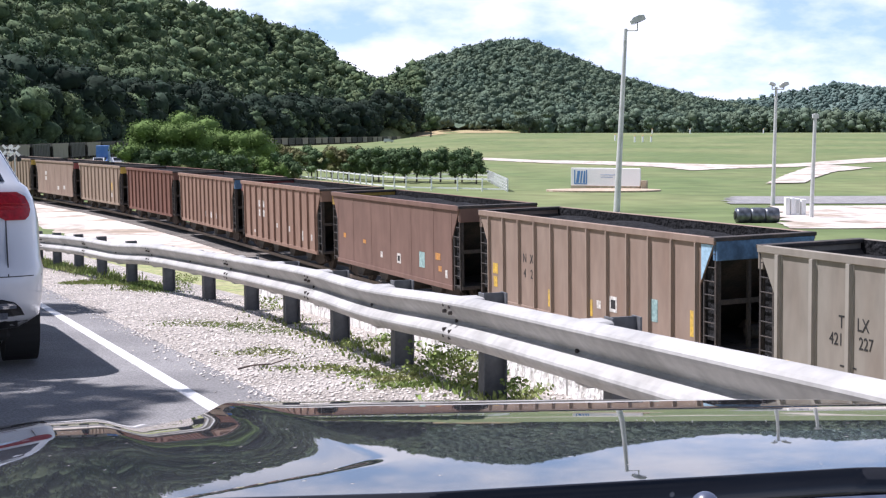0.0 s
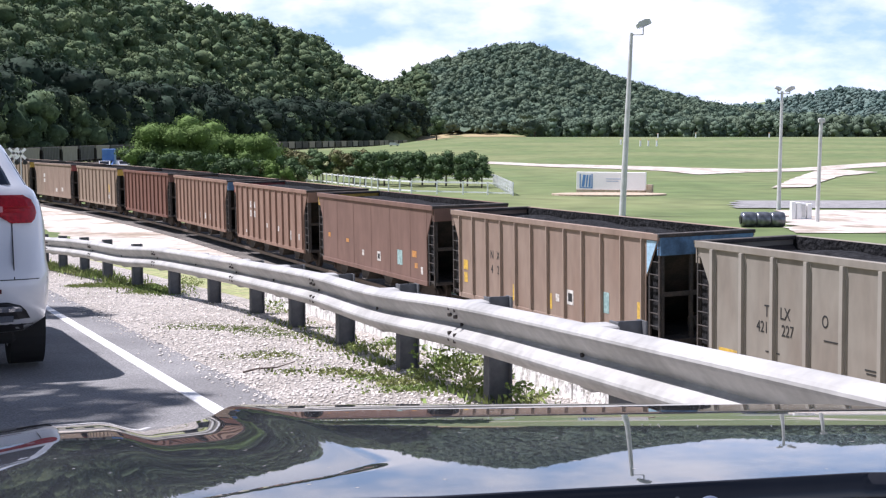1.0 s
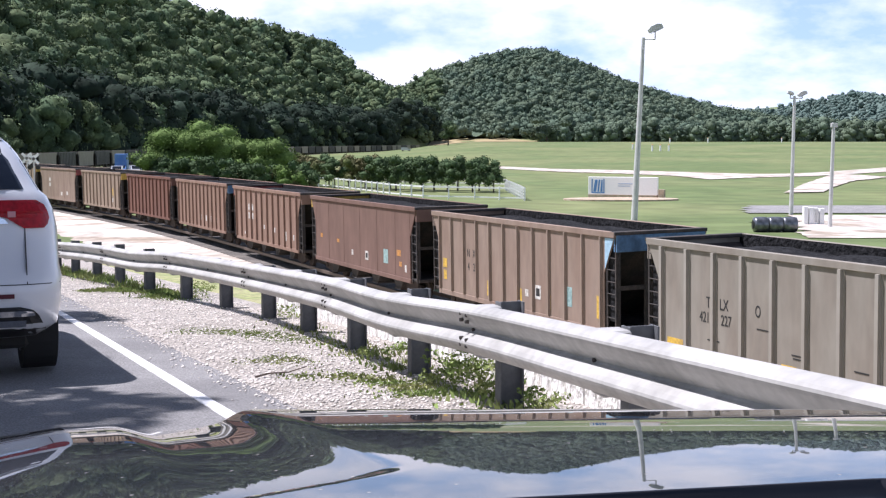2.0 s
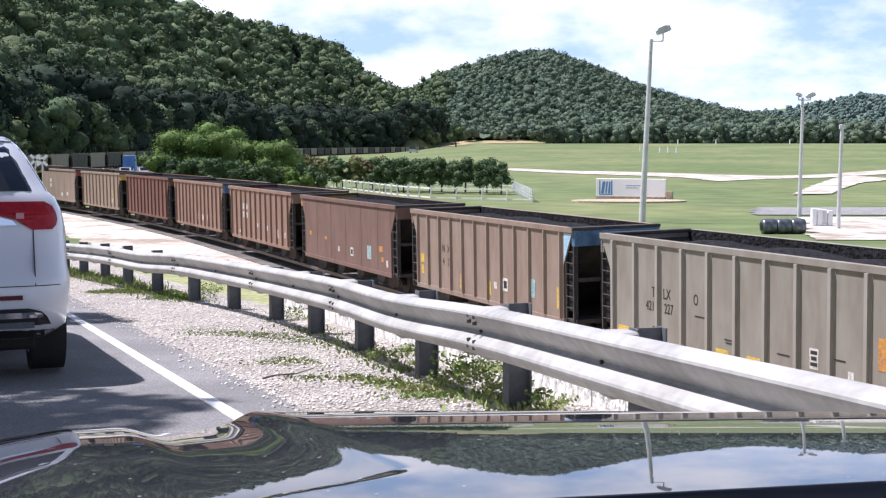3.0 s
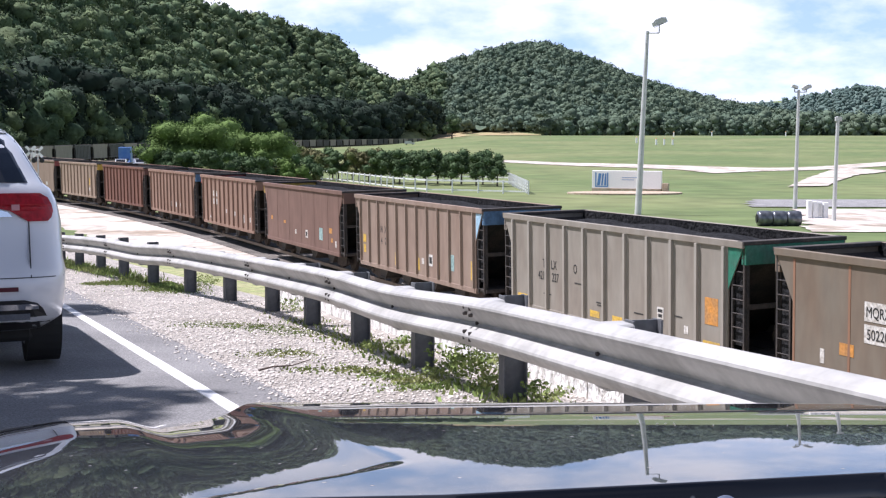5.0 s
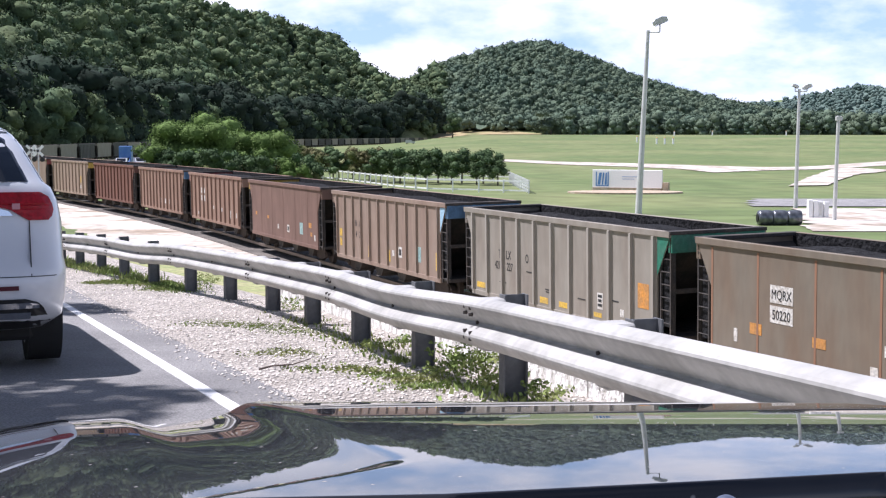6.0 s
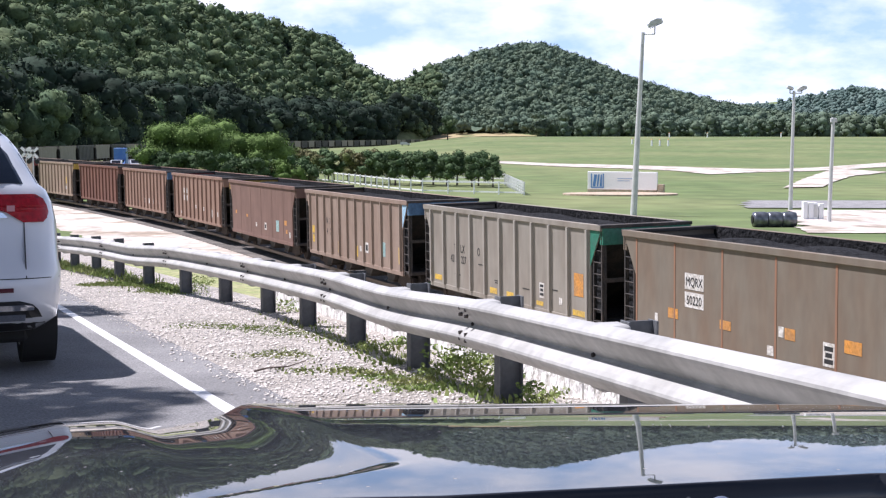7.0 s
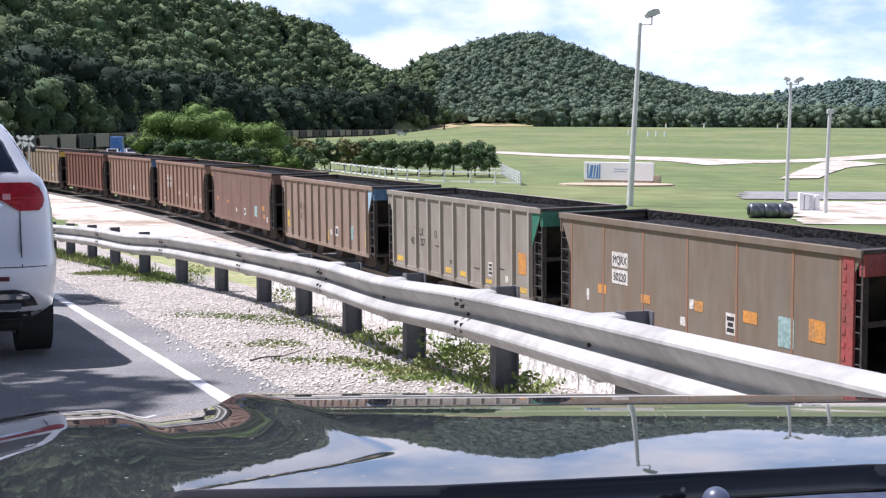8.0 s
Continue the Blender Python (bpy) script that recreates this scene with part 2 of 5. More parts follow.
def on_track(s):
    return float(np.interp(s, TS, TX)), float(np.interp(s, TS, TY)), rail_z(s), float(np.interp(s, TS, TH))


def sm(t):
    t = np.clip(t, 0, 1)
    return t * t * (3 - 2 * t)


def ridge_foot(y):
    return np.interp(y, [-400, 150, 250, 420, 560, 700, 950, 1000, 1050, 1400, 1700], [-170, -118, -106, -96, -88, -74, -35, -14, -9, 0, 0])


def hill_height(x, y):
    # wooded ridge beyond the bend
    xb = ridge_foot(y)
    hm = np.interp(y, [-400, 300, 500, 900, 1200, 1300, 1420, 1600], [30, 77, 86, 78, 83, 95, 55, 0])
    a = hm * sm((xb - x) / 125.0)
    # spur that closes the ridge above the valley's mouth
    spur = np.interp(x, [-300, -181, -153, -115, -90, -65, -50, -35, -12, -4], [104, 92, 82, 66, 57, 47, 39, 30, 8, 0])
    a = np.maximum(a, spur * sm((y - 900) / 170.0) * (1 - sm((y - 1160) / 250.0)))
    # rounded hill across the valley
    pr = np.interp(x, [-400, -120, -42, -9, 43, 79, 120, 160, 205, 257, 303, 380, 509, 800, 1400],
                   [30, 40, 55, 69, 84, 93, 95, 80, 61, 43, 30, 15, 5, 3, 3])
    b = pr * sm((y - 1040) / 470.0)
    # far hills
    far = np.interp(x, [-600, 500, 761, 826, 930, 1018, 1300], [30, 40, 60, 74, 95, 84, 66])
    c = far * sm((y - 2250) / 700.0)
    return np.maximum(np.maximum(a, b), c)


def ground_height(x, y):
    x, y = np.asarray(x, float), np.asarray(y, float)
    u = x * RN.x + y * RN.y
    field = -4.95 + 0.0022 * np.maximum(0, y - 60) + 5.6 * sm((y - 300) / 420.0) * sm((x + 40) / 70.0)
    low = np.where(u < 22.5, -5.6 + 0.0024 * np.maximum(0, y - 60), field)
    low = low + (field - low) * sm((u - 21.5) / 4.0)
    top = np.where(y < 95, -GRADE * y, -GRADE * 95) - 0.06
    edge = np.interp(x * RD.x + y * RD.y, [-100, 15, 19, 100, 140], [4.9, 4.9, 6.0, 6.0, 8.0])
    z = top + (low - top) * sm((u - edge) / 6.5)
    z = np.where(y > 140, field, z)
    # bed of the track
    d2 = np.full(x.shape, 1e9)
    zt = np.zeros(x.shape)
    for k in range(0, len(TS), 3):
        d = (x - TX[k]) ** 2 + (y - TY[k]) ** 2
        near = d < d2
        zt = np.where(near, rail_z(TS[k]) - 0.62, zt)
        d2 = np.where(near, d, d2)
    w = 1 - sm((np.sqrt(d2) - 4.5) / 6.0)
    z = z + (zt - z) * w * (u > 9)
    return z + hill_height(x, y) * (1 - w)


def ground_at(x, y):
    return float(ground_height(np.array([x]), np.array([y]))[0])


def build_ground():
    def graded(lo, hi, step, grow):
        out = [0.0]
        d = step
        while out[-1] < hi:
            out.append(out[-1] + d)
            d *= grow
        neg = [0.0]
        d = step
        while neg[-1] > lo:
            neg.append(neg[-1] - d)
            d *= grow
        return np.array(neg[:0:-1] + out)
    gx = graded(-2600, 2600, 1.0, 1.032)
    gy = graded(-420, 4300, 1.1, 1.022)
    X, Y = np.meshgrid(gx, gy)
    Z = ground_height(X.ravel(), Y.ravel())
    V = np.stack([X.ravel(), Y.ravel(), Z], 1)
    nx = len(gx)
    i = np.arange(len(gy) - 1)[:, None] * nx + np.arange(nx - 1)[None, :]
    Fc = np.stack([i, i + 1, i + nx + 1, i + nx], -1).reshape(-1, 4)
    g = from_arrays("ground", V.tolist(), Fc.tolist(), "grass", smooth=True)
    tagged(g, "rolling green grass valley floor and hillsides", "ground", kind="structure")


def strip(name, left, right, mat, dz=0.0, label="", category=""):
    """A ribbon between two rows of points; it has a turned-down edge."""
    v, f = [], []
    for a, b in zip(left, right):
        a, b = Vector(a), Vector(b)
        v += [(a.x, a.y, a.z - 0.25), (a.x, a.y, a.z + dz), (b.x, b.y, b.z + dz), (b.x, b.y, b.z - 0.25)]
    for k in range(len(left) - 1):
        o = 4 * k
        for j in range(3):
            f.append((o + j, o + j + 1, o + j + 5, o + j + 4))
    ob = from_arrays(name, v, f, mat)
    bm = bmesh.new()
    bm.from_mesh(ob.data)
    bmesh.ops.recalc_face_normals(bm, faces=bm.faces)
    if sum(fc.normal.z for fc in bm.faces) < 0:
        bmesh.ops.reverse_faces(bm, faces=bm.faces)
    bm.to_mesh(ob.data)
    bm.free()
    return tagged(ob, label, category, kind="structure")


def build_roads():
    vs = [-30 + 3 * k for k in range(44)]
    strip("road", [uv(-6.0, v) for v in vs], [uv(2.27, v) for v in vs], "asphalt", 0.0,
          "grey worn asphalt road sloping down to the crossing", "road")
    strip("edge_line", [uv(1.77, v, 0.0) for v in vs], [uv(1.865, v, 0.0) for v in vs], "white_line", 0.006,
          "white painted edge line on the road", "road marking")
    strip("shoulder", [uv(2.24, v, -0.03) for v in vs], [uv(4.6, v, -0.03) for v in vs], "gravel", 0.0,
          "pale crushed gravel shoulder beside the road", "shoulder")
    gs = [14.5 + 1.5 * k for k in range(26)]
    strip("verge", [uv(4.35 if v > 17 else 4.6, v, -0.05) for v in gs], [uv(min(6.0, 4.9 + (v - 14.5) * 0.25), v, -0.055) for v in gs], "olive", 0.0,
          "dry olive grass verge behind the guardrail", "verge")
    # railway bed and gravel lot between road and track
    ss = np.arange(-70, 960, 6.0)

    def off(s, d, dz):
        x, y, z, h = on_track(s)
        return Vector((x + math.cos(h) * d, y + math.sin(h) * d, z + dz))
    strip("ballast_bed", [off(s, -1.95, -0.5) for s in ss], [off(s, 1.95, -0.5) for s in ss], "ballast", 0.12,
          "dark stone ballast under the railway track", "track bed")
    ls = np.arange(-4, 118, 4.0)
    strip("gravel_lot", [off(s, -12.6 if s < 95 else -10.5, -0.42) for s in ls],
          [off(s, -1.9, -0.42) for s in ls], "lot", 0.0, "pale sandy gravel lot beside the railway track", "lot")
    for d in (-0.7525, 0.7525):
        v, f = [], []
        for s in ss:
            for a, b in ((-0.035, -0.16), (-0.035, 0.0), (0.035, 0.0), (0.035, -0.16)):
                v.append(tuple(off(s, d + a, b)))
        for k in range(len(ss) - 1):
            for j in range(3):
                f.append((4 * k + j, 4 * k + j + 1, 4 * k + j + 5, 4 * k + j + 4))
        tagged(from_arrays("rail", v, f, "steel_rail"), "worn steel rail on the ballast bed", "rail", "rails", "structure")


build_ground()
build_roads()


# ---------------------------------------------------------------- guardrail
POSTS = [(0.97, 6.37), (0.43, 8.2), (-0.169, 10.009), (-0.762, 11.819), (-1.38, 13.621), (-2.029, 15.412), (-2.814, 17.148), (-3.665, 18.852),
         (-4.569, 20.529), (-5.445, 22.22), (-6.28, 23.933), (-7.146, 25.629), (-8.0, 27.33), (-8.82, 29.05), (-9.62, 30.78), (-10.4, 32.52)]
POST_FOOT = [-0.32, -0.42, -0.54, -0.65, -0.74, -0.86, -0.96, -1.02, -1.07, -1.13, -1.22, -1.32, -1.41, -1.50, -1.59, -1.68]
BEAM_LOW = [0.33, 0.32, 0.31, 0.35, 0.34, 0.36, 0.385, 0.375, 0.31, 0.31, 0.31, 0.31, 0.31, 0.31, 0.31, 0.31]


def smooth_line(pts, n):
    """Catmull-Rom points along a row of posts."""
    out = []
    P = [Vector(p) for p in pts]
    for i in range(len(P) - 1):
        a, b, c, d = P[max(0, i - 1)], P[i], P[i + 1], P[min(len(P) - 1, i + 2)]
        for k in range(n):
            t = k / n
            out.append(0.5 * ((2 * b) + (c - a) * t + (2 * a - 5 * b + 4 * c - d) * t * t + (3 * b - a - 3 * c + d) * t ** 3))
    out.append(P[-1])
    return out


def build_guardrail():
    rail = tagged(empty("guardrail", Matrix.Translation((POSTS[1][0], POSTS[1][1], POST_FOOT[1]))),
                  "galvanised steel W-beam guardrail on posts beside the road", "guardrail")
    back = Matrix.Translation((-POSTS[1][0], -POSTS[1][1], -POST_FOOT[1]))
    d0 = (Vector(POSTS[1]) - Vector(POSTS[0])).normalized()
    pts = [(p[0], p[1], f + b) for p, f, b in zip(POSTS, POST_FOOT, BEAM_LOW)]
    first = Vector(pts[0]) - Vector((d0.x, d0.y, -0.053)) * 9.5
    second = Vector(pts[0]) - Vector((d0.x, d0.y, -0.053)) * 4.75
    line = smooth_line([tuple(first), tuple(second)] + pts, 6)
    # W profile: (depth towards the road, height), and its thickness
    prof = [(0.0, 0.0), (0.012, 0.002), (0.036, 0.018), (0.064, 0.042), (0.079, 0.060), (0.084, 0.074), (0.080, 0.088), (0.062, 0.108), (0.030, 0.132),
            (0.008, 0.146), (0.0, 0.156), (0.008, 0.168), (0.030, 0.192), (0.058, 0.224), (0.076, 0.248), (0.084, 0.264), (0.082, 0.277), (0.070, 0.290),
            (0.042, 0.304), (0.014, 0.313), (0.0, 0.314)]
    loop = prof + [(a - 0.006, b) for a, b in prof[::-1]]
    v, f = [], []
    for i, p in enumerate(line):
        t = line[min(i + 1, len(line) - 1)] - line[max(i - 1, 0)]
        nrm = Vector((-t.y, t.x, 0)).normalized()      # towards the road
        for a, b in loop:
            q = p + nrm * (a + 0.20)
            v.append((q.x, q.y, q.z + b))
    m = len(loop)
    for i in range(len(line) - 1):
        for j in range(m):
            f.append((i * m + j, i * m + (j + 1) % m, (i + 1) * m + (j + 1) % m, (i + 1) * m + j))
    beam = from_arrays("beam", v, f, "galvanised", rail, smooth=False)
    beam.matrix_basis = back
    bm = bmesh.new()
    bm.from_mesh(beam.data)
    bmesh.ops.recalc_face_normals(bm, faces=bm.faces)
    bm.to_mesh(beam.data)
    bm.free()
    # posts with offset blocks
    bp = bmesh.new()
    box(bp, -0.075, 0.075, -0.006, 0.006, -0.5, 0.645)
    for x in (-0.075, 0.075):
        box(bp, x - 0.005, x + 0.005, -0.05, 0.05, -0.5, 0.645)
    pm = bpy.data.meshes.new("post")
    bp.to_mesh(pm)
    bb = bmesh.new()
    box(bb, -0.075, 0.075, -0.075, 0.075, 0.0, 0.325, bevel=0.01)
    blk = bpy.data.meshes.new("offset_block")
    bb.to_mesh(blk)
    bt = bmesh.new()
    tube(bt, (0, -0.012, 0), (0, 0.012, 0), 0.013, 0.011, 8)
    bolt = bpy.data.meshes.new("bolt")
    bt.to_mesh(bolt)
    for k, p in enumerate(pts):
        a, b = Vector(pts[max(k - 1, 0)]), Vector(pts[min(k + 1, len(pts) - 1)])
        ang = math.atan2((b - a).y, (b - a).x)
        # local x away from the road
        base = back @ Matrix.Translation((p[0], p[1], POST_FOOT[k])) @ Matrix.Rotation(ang - math.pi / 2, 4, "Z")
        share("post", pm, "post_steel", rail, loc=base @ Matrix.Translation((0.035, 0, 0)))
        share("offset_block", blk, "galvanised", rail, loc=base @ Matrix.Translation((-0.118, 0, BEAM_LOW[k] - 0.02)))
        share("bolt", bolt, "black_iron", rail, loc=base @ Matrix.Translation((-0.206, 0, BEAM_LOW[k] + 0.156)) @ Matrix.Rotation(math.pi / 2, 4, "Z"))
        # lap joint every second post
        if k % 2 == 1:
            for dx in (-0.055, 0.055):
                for hz in (0.06, 0.10, 0.215, 0.255):
                    share("bolt", bolt, "black_iron", rail, loc=base @ Matrix.Translation((-0.272, dx, BEAM_LOW[k] + hz)) @ Matrix.Rotation(math.pi / 2, 4, "Z"))


build_guardrail()


def build_wall():
    """Low concrete wall behind the guardrail, at the top of the bank."""
    row = POSTS[:7]
    a0 = Vector(row[0]) - (Vector(row[1]) - Vector(row[0])).normalized() * 9
    pts = [(a0.x, a0.y, 0.16)] + [(p[0], p[1], z) for p, z in zip(row, POST_FOOT)]
    for k in range(len(pts) - 1):
        a, b = Vector(pts[k]), Vector(pts[k + 1])
        d = (b - a)
        nrm = Vector((d.y, -d.x, 0)).normalized()
        ang = math.atan2(d.y, d.x)
        L = Vector((d.x, d.y)).length
        bm = bmesh.new()
        out = [(0.004, -0.9), (L - 0.004, -0.9), (L - 0.004, d.z + 0.40), (0.004, 0.40)]
        prism(bm, out, -0.25, 0.0)
        w = part("barrier_wall", bm, "concrete", None, loc=Matrix.Translation(a + nrm * 0.55) @ Matrix.Rotation(ang, 4, "Z"))
        tagged(w, "low weathered white concrete barrier wall section behind the guardrail", "wall", "barrier wall sections", "structure")


build_wall()

# ---------------------------------------------------------------- hopper cars
CAR_FIT = 0.952                                   # body length against its 15.1 m pattern
BODY = {}


def paint(name, a, b, streak):
    return material(name, a, 0.8, second=b, scale=1.1, fine=(3.5, 0.09), bump=0.03, bump_scale=10, stretch=(1, 1, streak), blend=(0.35, 0.7))


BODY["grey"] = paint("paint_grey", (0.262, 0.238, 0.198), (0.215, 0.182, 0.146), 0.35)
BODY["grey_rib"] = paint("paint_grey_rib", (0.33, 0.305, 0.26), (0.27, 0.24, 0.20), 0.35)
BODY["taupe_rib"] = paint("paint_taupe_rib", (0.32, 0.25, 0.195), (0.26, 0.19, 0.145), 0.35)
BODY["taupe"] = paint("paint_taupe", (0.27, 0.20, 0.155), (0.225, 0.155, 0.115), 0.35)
BODY["brown"] = paint("paint_brown", (0.265, 0.165, 0.12), (0.21, 0.125, 0.088), 0.35)
BODY["chocolate"] = paint("paint_chocolate", (0.18, 0.105, 0.08), (0.14, 0.08, 0.06), 0.35)
BODY["rustred"] = paint("paint_rustred", (0.17, 0.075, 0.05), (0.12, 0.055, 0.04), 0.35)
BODY["sand"] = paint("paint_sand", (0.30, 0.225, 0.165), (0.23, 0.165, 0.12), 0.35)
BODY["darkgrey"] = paint("paint_darkgrey", (0.12, 0.115, 0.105), (0.085, 0.08, 0.075), 0.35)
RIB_SEAM = paint("rust_seam", (0.30, 0.14, 0.075), (0.19, 0.13, 0.09), 0.3)
BODY["olive"] = paint("paint_olive", (0.175, 0.148, 0.112), (0.165, 0.118, 0.08), 0.35)
SHARED = {}
TOPZ, SILL, HALF = 3.90, 0.86, 1.56


def shared_mesh(key, make):
    if key not in SHARED:
        bm = bmesh.new()
        make(bm)
        me = bpy.data.meshes.new(key)
        bm.to_mesh(me)
        bm.free()
        SHARED[key] = me
    return SHARED[key]


def mesh_of(kind, mat, make):
    """One mesh for each kind of part and material."""
    key = kind + "_" + mat.name
    me = shared_mesh(key, make)
    if not me.materials:
        me.materials.append(mat)
    return me


def side_sheet(bm):
    hx, tx = 6.55, 7.22
    out = [(-hx, SILL), (hx, SILL), (hx, 2.65), (tx, 3.78), (-tx, 3.78), (-hx, 2.65)]
    prism(bm, out, -0.02, 0.02)


def hopper_tub(bm):
    # sloping end sheets, floor and hopper pockets
    for sgn in (-1, 1):
        out = [(sgn * 7.2, 3.7), (sgn * 7.15, 3.7), (sgn * 3.7, 0.9), (sgn * 3.75, 0.82)]
        prism(bm, out, -1.52, 1.52)
    box(bm, -6.4, 6.4, -0.3, 0.3, 0.62, 0.95)
    box(bm, -6.5, 6.5, -1.53, 1.53, 0.86, 0.93)


def pocket(bm):
    prism(bm, [(-0.78, 0.9), (0.78, 0.9), (0.30, 0.34), (-0.30, 0.34)], -1.30, 1.30)
    box(bm, -0.36, 0.36, -1.34, 1.34, 0.28, 0.36)


def chord(bm):
    box(bm, -7.25, 7.25, -0.07, 0.075, 3.72, TOPZ, bevel=0.012)


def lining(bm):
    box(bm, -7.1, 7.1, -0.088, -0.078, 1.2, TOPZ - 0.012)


def sill_beam(bm):
    box(bm, -6.6, 6.6, -0.06, 0.05, SILL - 0.12, SILL + 0.06, bevel=0.01)


def rib(bm):
    # hat-section stake
    prism(bm, [(-0.115, SILL + 0.06), (0.115, SILL + 0.06), (0.115, 3.72), (-0.115, 3.72)], 0.02, 0.032)
    prism(bm, [(-0.060, SILL + 0.06), (0.060, SILL + 0.06), (0.060, 3.72), (-0.060, 3.72)], 0.03, 0.125)


def thin_rib(bm):
    prism(bm, [(-0.05, SILL + 0.06), (0.05, SILL + 0.06), (0.05, 3.72), (-0.05, 3.72)], 0.02, 0.03)
    prism(bm, [(-0.026, SILL + 0.06), (0.026, SILL + 0.06), (0.026, 3.72), (-0.026, 3.72)], 0.03, 0.115)


def seam(bm):
    prism(bm, [(-0.04, SILL + 0.06), (0.04, SILL + 0.06), (0.04, 3.68), (-0.04, 3.68)], 0.018, 0.030)


def ladder(bm):
    for x in (-0.26, 0.26):
        box(bm, x - 0.03, x + 0.03, -0.03, 0.03, 0.78, 3.72)
    for k in range(8):
        tube(bm, (-0.26, 0.02, 0.95 + 0.36 * k), (0.26, 0.02, 0.95 + 0.36 * k), 0.016, sides=6)


def end_frame(bm):
    for y in (-1.45, -0.5, 0.5, 1.45):
        box(bm, -0.05, 0.05, y - 0.045, y + 0.045, 0.9, 3.72)
    box(bm, -0.5, 0.12, -1.5, 1.5, 0.82, 0.95)
    box(bm, -0.04, 0.04, -1.5, 1.5, 2.15, 2.28)
    tube(bm, (-0.45, 0.55, 1.3), (-0.45, -0.2, 1.3), 0.2, sides=10)
    tube(bm, (-0.9, 0.9, 1.0), (0.02, 0.9, 2.2), 0.035, sides=6)


def end_cap(bm):
    box(bm, -0.10, 0.10, -1.56, 1.56, 3.30, 3.80, bevel=0.01)


def end_rail(bm):
    box(bm, -0.20, 0.11, -1.63, 1.63, 3.803, 3.905, bevel=0.012)


def coal_bed(bm):
    nx, ny = 36, 8
    vs = []
    for i in range(nx + 1):
        for j in range(ny + 1):
            x, y = -6.9 + 13.8 * i / nx, -1.5 + 3.0 * j / ny
            heap = 0.33 * math.cos(y) * (0.75 + 0.25 * math.cos(x * 1.7))
            z = 3.52 + heap * (1 - (abs(x) / 7.1) ** 4) + 0.06 * noise.noise((x * 2.1, y * 2.1, 3.0))
            vs.append(bm.verts.new((x, y, z)))
    for i in range(nx):
        for j in range(ny):
            o = i * (ny + 1) + j
            bm.faces.new((vs[o], vs[o + ny + 1], vs[o + ny + 2], vs[o + 1]))


def bogie(bm):
    for y in (-1.02, 1.02):
        out = [(-1.25, 0.40), (-1.0, 0.62), (-0.45, 0.78), (0.45, 0.78), (1.0, 0.62), (1.25, 0.40), (1.0, 0.36), (0.5, 0.22), (-0.5, 0.22), (-1.0, 0.36)]
        prism(bm, out, y - 0.09, y + 0.09)
        for x in (-0.89, 0.89):
            tube(bm, (x, y - 0.14, 0.46), (x, y + 0.14, 0.46), 0.14, sides=10)
    box(bm, -0.25, 0.25, -1.1, 1.1, 0.38, 0.68)


def wheelset(bm):
    for y in (-0.75, 0.75):
        tube(bm, (0, y - 0.065, 0), (0, y + 0.065, 0), 0.455, sides=20)
        tube(bm, (0, y - 0.085 * (1 if y > 0 else -1) - 0.02, 0), (0, y - 0.085 * (1 if y > 0 else -1) + 0.02, 0), 0.475, sides=20)
        for k in range(4):
            a = k * math.pi / 2
            box(bm, -0.03, 0.03, y - 0.075, y + 0.075, 0.1, 0.4, turn=Matrix.Rotation(a, 4, "Y"))
    tube(bm, (0, -1.05, 0), (0, 1.05, 0), 0.075, sides=10)


def coupler(bm):
    box(bm, -0.45, 0.58, -0.09, 0.09, 0.70, 0.92, bevel=0.015)
    box(bm, 0.46, 0.76, -0.16, 0.14, 0.66, 0.98, bevel=0.02)


def plate(car, name, x, z, w, h, mat, label=""):
    """A flat marking on the side that faces the road (+y)."""
    bm = bmesh.new()
    box(bm, x - w / 2, x + w / 2, HALF + 0.021, HALF + (0.031 if mat == "ink" else 0.028), z - h / 2, z + h / 2)
    return part(name, bm, mat, car, label)


def lettering(car, text, x, z, size, mat, y=None, stretch=1.0):
    """Lettering on the road side, read towards the train's tail."""
    cu = bpy.data.curves.new("lettering", "FONT")
    cu.body, cu.size, cu.align_x, cu.extrude = text, size, "CENTER", 0.003
    ob = bpy.data.objects.new("lettering", cu)
    scene.collection.objects.link(ob)
    dg = bpy.context.evaluated_depsgraph_get()
    me = bpy.data.meshes.new_from_object(ob.evaluated_get(dg))
    bpy.data.objects.remove(ob)
    m = Matrix.Translation((x, HALF + 0.032 if y is None else y, z)) @ Matrix.Rotation(math.pi, 4, "Z") @ Matrix.Rotation(math.pi / 2, 4, "X") @ Matrix.Diagonal((stretch, 1, 1, 1))
    me.transform(m)
    me.materials.clear()
    return share("lettering", me, mat, car)


